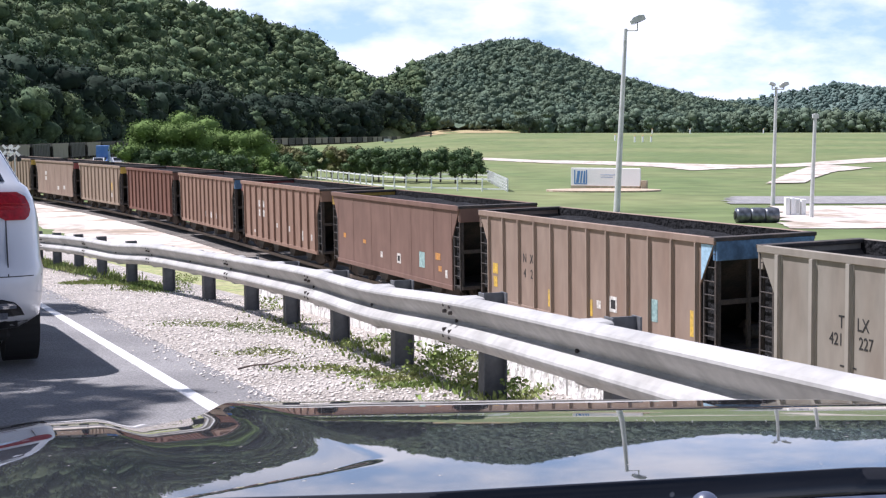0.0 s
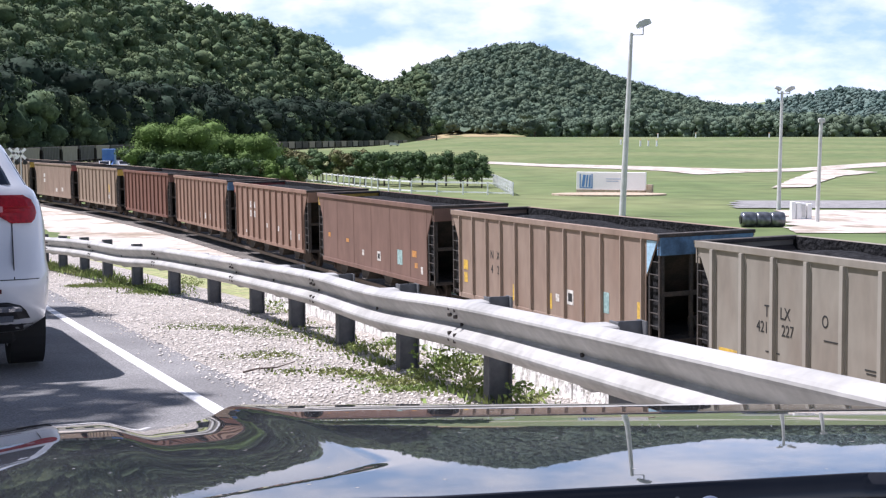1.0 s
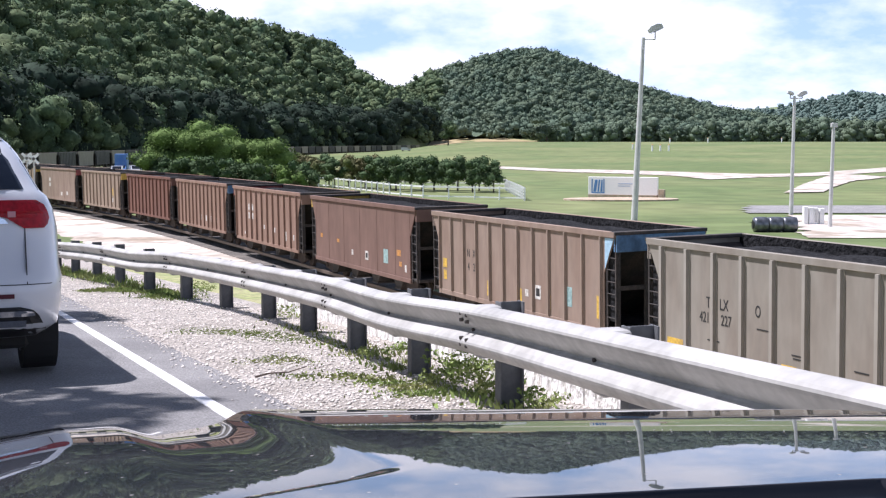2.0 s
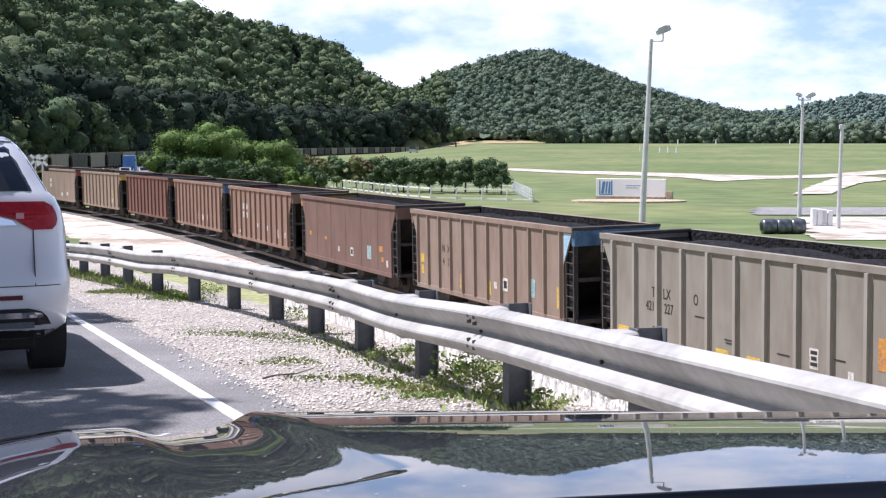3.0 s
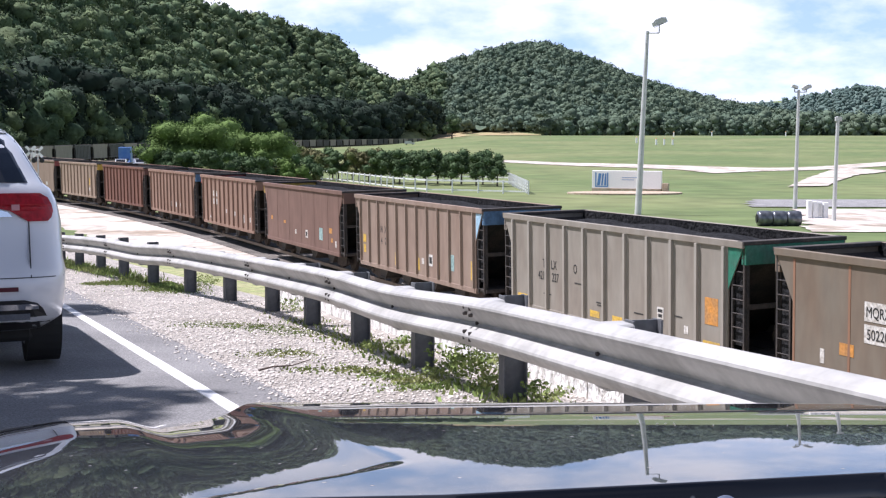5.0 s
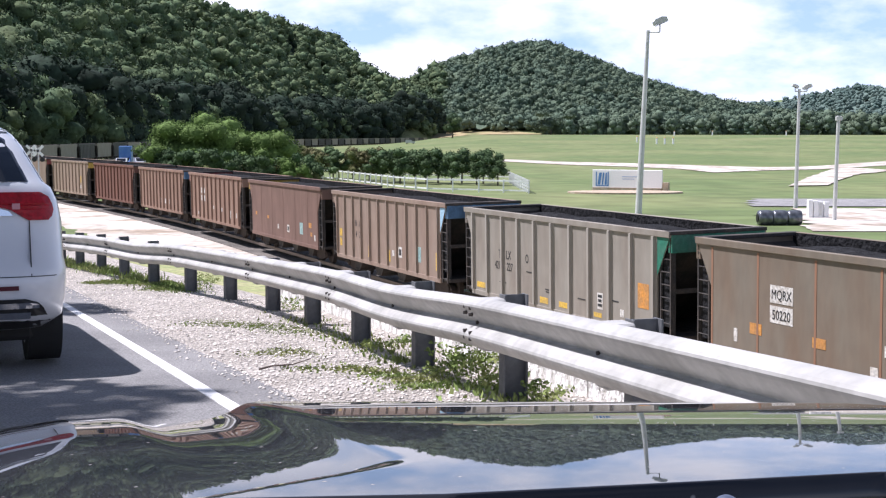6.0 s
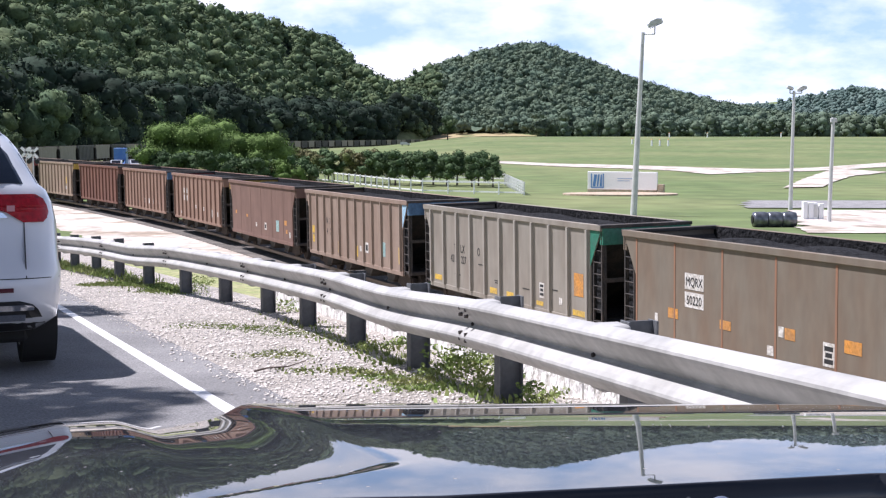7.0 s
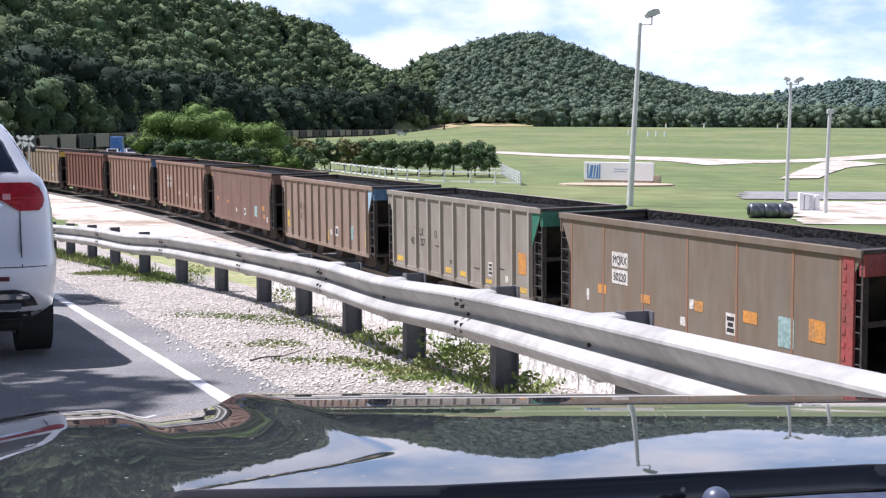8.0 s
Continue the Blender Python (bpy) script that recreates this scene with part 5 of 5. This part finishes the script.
# ---------------------------------------------------------------- the white car ahead
SUV_LEVELS = [(0.30, 0.28, 4.75, 0.84), (0.40, 0.07, 4.85, 0.93), (0.56, 0.0, 4.9, 0.955), (0.74, 0.0, 4.9, 0.965), (0.79, 0.05, 4.88, 0.955),
              (0.95, 0.07, 4.82, 0.950), (1.04, 0.085, 4.6, 0.925), (1.10, 0.105, 3.95, 0.885), (1.15, 0.125, 3.8, 0.838), (1.32, 0.20, 3.5, 0.775),
              (1.52, 0.31, 3.2, 0.705), (1.64, 0.40, 3.0, 0.645), (1.72, 0.52, 2.85, 0.58), (1.765, 0.85, 2.5, 0.45)]
SUV_R = 0.34


def suv_rise(z):
    return float(np.interp(z, [0.3, 0.56, 0.74, 1.10, 1.15, 1.80], [0.30, 0.55, 0.75, 1.335, 1.375, 1.86]))


SUV_LEVELS = [(suv_rise(q[0]), *q[1:]) for q in SUV_LEVELS]


def suv_level(z):
    L = np.array(SUV_LEVELS)
    return [float(np.interp(z, L[:, 0], L[:, k])) for k in (1, 2, 3)]


def suv_rear(y, z, out=0.012):
    """The rear skin at side y and height z, pushed out a little."""
    xr, xf, w = suv_level(z)
    q = max(0.0, abs(y) - (w - SUV_R))
    return (xr + SUV_R - math.sqrt(max(0.0, SUV_R ** 2 - min(q, SUV_R) ** 2)) - out, y, z)


def suv_patch(name, rows, mat, parent, label="", out=0.012, cols=12):
    """A panel on the rear skin; rows of (z, y from, y to)."""
    v, f = [], []
    rows = [(suv_rise(z), a, b) for z, a, b in rows]
    for z, y0, y1 in rows:
        for k in range(cols + 1):
            y = y0 + (y1 - y0) * k / cols
            v.append(suv_rear(y, z, out))
    n = len(v)
    for z, y0, y1 in rows:
        for k in range(cols + 1):
            y = y0 + (y1 - y0) * k / cols
            v.append(suv_rear(y, z, -0.02))
    for r in range(len(rows) - 1):
        for k in range(cols):
            o = r * (cols + 1) + k
            f.append((o, o + 1, o + cols + 2, o + cols + 1))
    m = len(rows)
    rim = [k for k in range(cols + 1)] + [r * (cols + 1) + cols for r in range(1, m)] + [(m - 1) * (cols + 1) + k for k in range(cols - 1, -1, -1)] + [r * (cols + 1) for r in range(m - 2, 0, -1)]
    for i in range(len(rim)):
        a, b = rim[i], rim[(i + 1) % len(rim)]
        f.append((a, b, b + n, a + n))
    ob = from_arrays(name, v, f, mat, parent, smooth=False)
    bm = bmesh.new()
    bm.from_mesh(ob.data)
    bmesh.ops.recalc_face_normals(bm, faces=bm.faces)
    bm.to_mesh(ob.data)
    bm.free()
    if sum(p.normal.x for p in ob.data.polygons[:8]) > 0:
        ob.data.flip_normals()
    if label:
        ob["label"] = label
    return ob


def build_suv():
    foot = uv(0.16, 9.65)
    m = Matrix.Translation(foot) @ Matrix.Rotation(radians(90 + PHI), 4, "Z") @ Matrix.Rotation(math.atan(GRADE * math.cos(radians(PHI))), 4, "Y")
    s = tagged(empty("suv", m), "white mid-size SUV stopped on the road, seen from behind", "car")
    v, f = [], []
    n = 8
    for z, xr, xf, w in SUV_LEVELS:
        ring = []
        for cx, cy, a0, r in ((xr, w, 90, SUV_R), (xr, -w, 180, SUV_R), (xf, -w, 270, 0.45), (xf, w, 0, 0.45)):
            for k in range(n + 1):
                a = radians(a0 + 90 * k / n)
                ox = cx + r if a0 in (90, 180) else cx - r
                oy = cy - r if cy > 0 else cy + r
                ring.append((ox + math.cos(a) * r, oy + math.sin(a) * r, z))
        v += ring
    c = 4 * (n + 1)
    for i in range(len(SUV_LEVELS) - 1):
        for k in range(c):
            f.append((i * c + k, i * c + (k + 1) % c, (i + 1) * c + (k + 1) % c, (i + 1) * c + k))
    f.append(tuple(range(c))[::-1])
    f.append(tuple((len(SUV_LEVELS) - 1) * c + k for k in range(c)))
    b = from_arrays("body", v, f, "car_white", s, smooth=True)
    bm = bmesh.new()
    box(bm, 0.55, 4.6, -0.74, 0.74, 0.19, 0.31, bevel=0.03)
    part("underbody", bm, "rubber", s)
    # rear window, with the slanting pillar beside it
    suv_patch("rear_window", [(1.155, -0.82, 0.82), (1.30, -0.765, 0.765), (1.45, -0.71, 0.71), (1.58, -0.655, 0.655), (1.68, -0.60, 0.60)], "glass_dark", s, "dark tinted rear window", 0.010)
    suv_patch("roof_spoiler", [(1.665, -0.60, 0.60), (1.70, -0.60, 0.60), (1.73, -0.56, 0.56)], "car_white", s, "", 0.06)
    for sy in (-1, 1):
        lamp = []
        for z, a, e in ((0.955, 0.685, 0.83), (0.972, 0.64, 0.86), (1.0, 0.57, 0.875), (1.018, 0.47, 0.87), (1.03, 0.22, 0.865), (1.06, 0.20, 0.84), (1.080, 0.20, 0.78)):
            lamp.append((z, *sorted((a * sy, e * sy))))
        suv_patch("tail_lamp", lamp, "lamp_red", s, "red tail lamp", 0.022)
        lo, hi = sorted((0.575 * sy, 0.63 * sy))
        suv_patch("reverse_lamp", [(1.004, lo, hi), (1.03, lo, hi)], material("lamp_pink", (0.50, 0.20, 0.20), 0.25, coat=0.3), s, "pale reverse lamp", 0.026, 4)
        blade = [(z, *sorted((0.15 * sy, e * sy))) for z, e in ((0.976, 0.58), (0.997, 0.55), (1.016, 0.45))]
        suv_patch("chrome_blade", blade, "chrome", s, "bright chrome blade beside the tail lamp", 0.018, 8)
        lo, hi = sorted((0.30 * sy, 0.60 * sy))
        suv_patch("reflector", [(0.607, lo, hi), (0.635, lo, hi)], "lamp_dark", s, "red bumper reflector", 0.016, 6)
        lo, hi = sorted((0.688 * sy, 0.695 * sy))
        suv_patch("panel_gap", [(0.692, lo, hi), (0.955, lo, hi)], "black_plastic", s, "", 0.004, 2)
        # exhaust surround
        lo, hi = sorted((0.36 * sy, 0.74 * sy))
        suv_patch("exhaust_trim", [(0.475, lo, hi), (0.50, lo, hi), (0.518, lo * 0.97, hi * 0.97)], "chrome", s, "bright strip over the exhaust", 0.028, 8)
        lo, hi = sorted((0.42 * sy, 0.68 * sy))
        suv_patch("exhaust_outlet", [(0.395, lo, hi), (0.445, lo, hi)], "chrome", s, "dull metal exhaust outlet", 0.024, 6)
    suv_patch("bumper_crease", [(0.690, -0.94, 0.94), (0.696, -0.94, 0.94)], "black_plastic", s, "", 0.004, 24)
    suv_patch("lower_valance", [(0.305, -0.86, 0.86), (0.36, -0.84, 0.84), (0.42, -0.80, 0.80), (0.48, -0.77, 0.77), (0.52, -0.73, 0.73), (0.548, -0.64, 0.64)], "black_plastic", s, "black lower bumper", 0.012, 20)
    # side windows
    for sy in (-1, 1):
        bm = bmesh.new()
        vs = [bm.verts.new((x, sy * y, z)) for x, y, z in ((1.1, 0.835, 1.42), (3.45, 0.835, 1.42), (3.0, 0.705, 1.72), (1.2, 0.705, 1.72))]
        fc = bm.faces.new(vs)
        bmesh.ops.solidify(bm, geom=[fc], thickness=0.02)
        part("side_window", bm, "glass_dark", s)
        bm = bmesh.new()
        box(bm, 0.9, 2.9, sy * 0.50 - 0.02, sy * 0.50 + 0.02, 1.77, 1.835, bevel=0.01)
        part("roof_rail", bm, "chrome", s)
    for x in (0.92, 3.85):
        for sy in (-1, 1):
            w = empty("wheel", Matrix.Translation((x, sy * 0.83, 0.375)))
            w.parent = s
            bm = bmesh.new()
            tube(bm, (0, -0.125, 0), (0, 0.125, 0), 0.375, 0.375, 32)
            part("tyre", bm, "rubber", w)
            bm = bmesh.new()
            tube(bm, (0, -0.13, 0), (0, 0.13, 0), 0.24, 0.24, 20)
            part("rim", bm, "chrome", w)


build_suv()


# ---------------------------------------------------------------- the car one looks out of
def soft_table(us, vs, width):
    """A table of heights with its corners rounded over."""
    g = np.arange(-0.2, 1.6, 0.004)
    k = np.exp(-0.5 * (np.arange(-15, 16) * 0.004 / width) ** 2)
    return g[15:-15], np.convolve(np.interp(g, us, vs), k / k.sum(), "valid")


# how far the left of the bonnet lies below its raised middle, by distance from the crease: at the nose, and near the windscreen
NOSE = soft_table([0, 0.03, 0.07, 0.12, 0.15, 0.19, 0.28, 0.37, 0.6, 1.2], [0, 0.0205, 0.031, 0.036, 0.037, 0.026, 0.030, 0.044, 0.09, 0.20], 0.010)
REAR = soft_table([0, 0.05, 0.12, 0.20, 0.24, 0.30, 0.45, 0.7, 1.2], [0, 0.007, 0.018, 0.036, 0.036, 0.042, 0.058, 0.09, 0.19], 0.013)


def hood_z(x, y):
    """Height of the bonnet: it rolls over ahead, and lies lower left of a crease."""
    d = y - 1.165
    z = EYE - (0.30 + 0.0888 * d + 0.031 * d * d + 0.054 * max(0.0, d - 0.33) ** 2)
    u = -0.038 - 0.335 * (y - 1.195) - x
    w = float(sm((y - 1.15) / 0.9))
    low = float(np.interp(u, *NOSE)) * w + float(np.interp(u, *REAR)) * (1 - w)
    # the hollow ends at a slanting edge near the windscreen
    return z - low * float(sm((-0.72 * (x + 0.04) + 0.695 * (y - 1.19) + 0.004) / 0.028))


def build_own_car():
    c = tagged(empty("car", Matrix.Translation((0, 0, 0))), "dark metallic grey car with glossy dusty bonnet on the road", "car")
    # far rim of the bonnet and its near edge: metres ahead, by metres to the right
    cp, sp = math.cos(radians(PHI)), math.sin(radians(PHI))

    def plan(a, b):
        return a * cp - b * sp, a * sp + b * cp

    def far_edge(a):
        return float(np.interp(a, [-0.54, 0.147, 0.30, 0.443, 0.62, 0.82, 1.05, 1.257], [2.26, 2.18, 2.06, 1.95, 1.86, 1.77, 1.64, 1.50]))

    def near_edge(a):
        return float(np.interp(a, [-0.54, -0.245, 0.208, 0.402, 0.669, 0.80, 1.257], [1.23, 1.14, 1.01, 0.953, 0.918, 0.903, 0.73]))
    rows = 140
    lip = ((0.02, -0.0055), (0.045, -0.017), (0.065, -0.040), (0.08, -0.10), (0.09, -0.30), (0.09, -0.55))
    cols = [(a, 0.0) for a in np.linspace(-0.54, 1.257, 270)]
    cols = [(-0.54 - p, q) for p, q in lip[::-1]] + cols + [(1.257 + p, q) for p, q in lip]
    v, f = [], []
    for a, sink in cols:
        e = min(max(a, -0.54), 1.257)
        b0, b1 = near_edge(e), far_edge(e)
        x, y = plan(a, b0 + 0.002)
        v.append((x, y, hood_z(*plan(e, b0)) - 0.03 + sink))
        for k in range(rows + 1):
            b = b0 + (b1 - b0) * k / rows
            x, y = plan(a, b)
            v.append((x, y, hood_z(*plan(e, b)) + sink))
        z1 = hood_z(*plan(e, b1))
        for p, q in lip:
            x, y = plan(a, b1 + p)
            v.append((x, y, z1 + min(q, sink)))
    n = rows + 8
    for i in range(len(cols) - 1):
        for k in range(n - 1):
            o = i * n + k
            f.append((o, o + n, o + n + 1, o + 1))
    h = from_arrays("bonnet", v, f, HOOD, c, smooth=True)
    if sum(p.normal.z for p in h.data.polygons[6000:6400]) < 0:
        h.data.flip_normals()
    # scuttle panel behind the bonnet, and a washer jet on it
    v, f = [], []
    for a in np.linspace(-0.54, 1.257, 30):
        b0 = near_edge(a)
        for k in range(8):
            x, y = plan(a, b0 - 0.008 - 0.30 * k / 7)
            v.append((x, y, hood_z(*plan(a, b0)) - 0.022 + 0.012 * (k / 7) ** 2))
    for i in range(29):
        for k in range(7):
            o = i * 8 + k
            f.append((o, o + 1, o + 9, o + 8))
    sc = from_arrays("scuttle_panel", v, f, "cowl", c, smooth=True)
    if sc.data.polygons[0].normal.z < 0:
        sc.data.flip_normals()
    bm = bmesh.new()
    bmesh.ops.create_uvsphere(bm, u_segments=16, v_segments=10, radius=0.012)
    bmesh.ops.translate(bm, vec=(0.236, 1.055, hood_z(0.236, 1.1) - 0.012), verts=bm.verts)
    part("washer_jet", bm, "cowl", c, smooth=True)
    # lower body: flanks, nose and wheels
    t = Matrix.Rotation(radians(PHI), 4, "Z")

    def flank(x0, x1, y0, y1, z0, z1, name):
        bm = bmesh.new()
        box(bm, x0, x1, y0, y1, z0, z1, bevel=0.03, turn=t)
        part(name, bm, "car_dark", c)
    flank(-0.52, 1.24, -2.6, 0.6, 0.25, 0.32, "floor_pan")
    flank(1.24, 1.34, -2.6, 0.80, 0.25, 0.80, "door_panel")
    flank(-0.62, -0.52, -2.6, 1.36, 0.25, 0.80, "door_panel")
    flank(-0.62, 1.34, -2.75, -2.6, 0.25, 0.85, "tail_panel")
    flank(-0.40, 1.05, 0.62, 1.55, 0.25, 0.55, "engine_tray")
    for x in (-0.45, 1.17):
        for y in (1.12, -1.7):
            bm = bmesh.new()
            gx, gy = (t @ Vector((x, y, 0))).to_2d()
            tube(bm, t @ Vector((x - 0.11, y, 0)) + Vector((0, 0, 0.32 - GRADE * gy)), t @ Vector((x + 0.11, y, 0)) + Vector((0, 0, 0.32 - GRADE * gy)), 0.325, 0.325, 28)
            part("wheel", bm, "rubber", c)


def hood_material():
    """Dark metallic paint under clear coat, with dust and specks on it."""
    m = bpy.data.materials.new("bonnet_paint")
    m.use_nodes = True
    n, l = m.node_tree.nodes, m.node_tree.links
    b = n["Principled BSDF"]
    b.inputs["Metallic"].default_value = 0.0
    b.inputs["Coat Weight"].default_value, b.inputs["Coat Roughness"].default_value = 1.0, 0.012
    b.inputs["Coat IOR"].default_value = 1.48
    co = n.new("ShaderNodeTexCoord")
    spots = n.new("ShaderNodeTexVoronoi")
    spots.inputs["Scale"].default_value = 30.0
    l.new(co.outputs["Object"], spots.inputs["Vector"])
    r = n.new("ShaderNodeValToRGB")
    r.color_ramp.elements[0].position, r.color_ramp.elements[1].position = 0.045, 0.085
    r.color_ramp.elements[0].color, r.color_ramp.elements[1].color = (1, 1, 1, 1), (0, 0, 0, 1)
    l.new(spots.outputs["Distance"], r.inputs[0])
    dust = n.new("ShaderNodeTexNoise")
    dust.inputs["Scale"].default_value, dust.inputs["Detail"].default_value = 3.5, 7.0
    l.new(co.outputs["Object"], dust.inputs["Vector"])
    d = n.new("ShaderNodeMapRange")
    d.inputs["From Min"].default_value, d.inputs["From Max"].default_value = 0.42, 0.75
    d.inputs["To Min"].default_value, d.inputs["To Max"].default_value = 0.0, 0.045
    l.new(dust.outputs["Fac"], d.inputs["Value"])
    half = n.new("ShaderNodeMath")
    half.operation = "MULTIPLY"
    half.inputs[1].default_value = 0.5
    l.new(r.outputs["Color"], half.inputs[0])
    mx = n.new("ShaderNodeMath")
    mx.operation = "MAXIMUM"
    l.new(half.outputs[0], mx.inputs[0])
    l.new(d.outputs[0], mx.inputs[1])
    mix = n.new("ShaderNodeMix")
    mix.data_type = "RGBA"
    mix.inputs["A"].default_value = (0.012, 0.013, 0.017, 1)
    mix.inputs["B"].default_value = (0.50, 0.47, 0.43, 1)
    l.new(mx.outputs[0], mix.inputs["Factor"])
    l.new(mix.outputs["Result"], b.inputs["Base Color"])
    bare = n.new("ShaderNodeMath")
    bare.operation = "SUBTRACT"
    bare.inputs[0].default_value = 1.0
    l.new(r.outputs["Color"], bare.inputs[1])
    l.new(bare.outputs[0], b.inputs["Coat Weight"])
    b.inputs["Roughness"].default_value = 0.6
    b.inputs["Specular IOR Level"].default_value = 0.08
    return m


HOOD = hood_material()
build_own_car()


# ---------------------------------------------------------------- shoulder: stones, weeds, twig
def build_shoulder():
    rng = np.random.default_rng(51)
    oct_v = np.array([(1, 0, 0), (-1, 0, 0), (0, 1, 0), (0, -1, 0), (0, 0, 1), (0, 0, -1)], float)
    oct_f = np.array([(0, 2, 4), (2, 1, 4), (1, 3, 4), (3, 0, 4), (2, 0, 5), (1, 2, 5), (3, 1, 5), (0, 3, 5)])
    n = 22000
    u = 2.28 - np.abs(rng.normal(0, 1, n)) * 0.12 + rng.uniform(0, 2.2, n)
    v = 5.5 + 24 * rng.uniform(0, 1, n) ** 1.5
    s = rng.uniform(0.005, 0.012, (n, 1)) * rng.uniform(0.6, 1.5, (n, 1))
    X = RN.x * u + RD.x * v
    Y = RN.y * u + RD.y * v
    base = np.stack([X, Y, -GRADE * Y - np.where(u < 2.27, 0.0, 0.03) + s[:, 0] * 0.3], 1)
    V = (oct_v[None] * rng.uniform(0.6, 1.3, (n, 6, 1)) * s[:, None, :] * np.array([1.2, 1.0, 0.7])) + base[:, None, :]
    Fc = (oct_f[None] + 6 * np.arange(n)[:, None, None]).reshape(-1, 3)
    tagged(share("gravel_stones", mesh_arrays("gravel_stones", V.reshape(-1, 3), Fc), "stone"), "loose pale crushed stones on the shoulder", "gravel", kind="stuff")
    # grass and weeds along the posts and in patches on the shoulder
    spots, hts = [], []
    P = np.array(POSTS)
    for _ in range(9000):
        k = rng.integers(0, len(P) - 1)
        t = rng.uniform()
        p = P[k] * (1 - t) + P[k + 1] * t
        off = rng.normal(0.02, 0.16)
        keep = noise.noise((p[0] * 0.8, p[1] * 0.8, 1.0)) > (-0.05 if k > 6 else 0.08) or rng.uniform() < 0.25
        if not keep or (k < 7 and rng.uniform() < 0.3):
            continue
        spots.append((p[0] + RN.x * off, p[1] + RN.y * off))
        hts.append(rng.uniform(0.02, 0.09) * (1.3 if k > 7 else 0.7))
    for _ in range(100000):
        vv, uu = rng.uniform(8, 22), rng.uniform(2.5, 4.0)
        x, y = RN.x * uu + RD.x * vv, RN.y * uu + RD.y * vv
        band = abs(uu - (3.35 + 0.25 * math.sin(vv * 0.4)))
        if noise.noise((x * 0.9 + 4, y * 0.9, 5.0)) + rng.normal(0, 0.14) > 0.0 + band * 0.62:
            spots.append((x, y))
            hts.append(rng.uniform(0.007, 0.024))
    S, H = np.array(spots), np.array(hts)
    m = len(S)
    zb = np.interp(S[:, 1], P[:, 1], np.array(POST_FOOT)) - 0.02
    a = rng.uniform(0, 6.283, m)
    w = rng.uniform(0.006, 0.016, m)
    lean = rng.normal(0, 0.35, (m, 2)) * H[:, None]
    dx, dy = np.cos(a) * w, np.sin(a) * w
    b0 = np.stack([S[:, 0] - dx, S[:, 1] - dy, zb], 1)
    b1 = np.stack([S[:, 0] + dx, S[:, 1] + dy, zb], 1)
    t1 = np.stack([S[:, 0] + lean[:, 0] * 0.6 + dx * 1.3, S[:, 1] + lean[:, 1] * 0.6 + dy * 1.3, zb + H * 0.6], 1)
    t0 = np.stack([S[:, 0] + lean[:, 0], S[:, 1] + lean[:, 1], zb + H], 1)
    V = np.stack([b0, b1, t1, t0], 1).reshape(-1, 3)
    tagged(share("weeds", mesh_arrays("weeds", V, np.arange(4 * m).reshape(-1, 4)), "weed"), "green grass and weeds along the guardrail", "weeds", kind="stuff")
    # broad-leaved weeds growing at the foot of the wall
    for x, y, n_, w_, hh in ((0.30, 9.0, 420, 0.22, 0.26), (0.12, 9.45, 300, 0.2, 0.18), (0.42, 8.55, 200, 0.14, 0.14), (-0.42, 11.0, 160, 0.16, 0.12), (-1.9, 15.6, 160, 0.2, 0.14), (0.62, 8.0, 150, 0.14, 0.12), (-3.6, 19.4, 260, 0.3, 0.2)):
        z = float(np.interp(y, P[:, 1], np.array(POST_FOOT)))
        cs = [(rng.normal(0, w_ * 0.6), rng.normal(0, w_ * 0.8), hh * rng.uniform(0.2, 1.0)) for _ in range(9)]
        rs = [(w_ * 0.42, w_ * 0.42, hh * 0.3)] * 9
        Vw, Fw = leaf_cloud(rng, cs, rs, n_ * 2, (0.008, 0.022))
        b = tagged(empty("weed_plant", Matrix.Translation((x, y, z))), "bushy green weed at the foot of the wall", "weed", "roadside weeds")
        share("leaves", mesh_arrays("leaves", Vw, Fw), "weed", b)
        bm = bmesh.new()
        for a in range(4):
            tube(bm, (0, 0, -0.05), (math.cos(a * 1.6) * w_ * 0.5, math.sin(a * 1.6) * w_ * 0.5, hh * 0.9), 0.005, 0.002, 5)
        part("stalk", bm, "weed", b)
    # dead twig on the gravel
    bm = bmesh.new()
    pts = [Vector((x, y, -GRADE * y - 0.03 + h)) for x, y, h in ((-1.37, 9.74, 0.015), (-1.28, 9.84, 0.03), (-1.15, 9.99, 0.02), (-1.02, 10.13, 0.05))]
    for p, q, r in zip(pts[:-1], pts[1:], (0.009, 0.007, 0.005)):
        tube(bm, p, q, r, r * 0.8, 6)
    tube(bm, pts[1], pts[1] + Vector((0.05, -0.09, 0.02)), 0.004, 0.002, 5)
    tagged(part("twig", bm, "bark", None), "thin dead brown twig lying on the gravel", "twig")


build_shoulder()

# ---------------------------------------------------------------- the last line
motions()
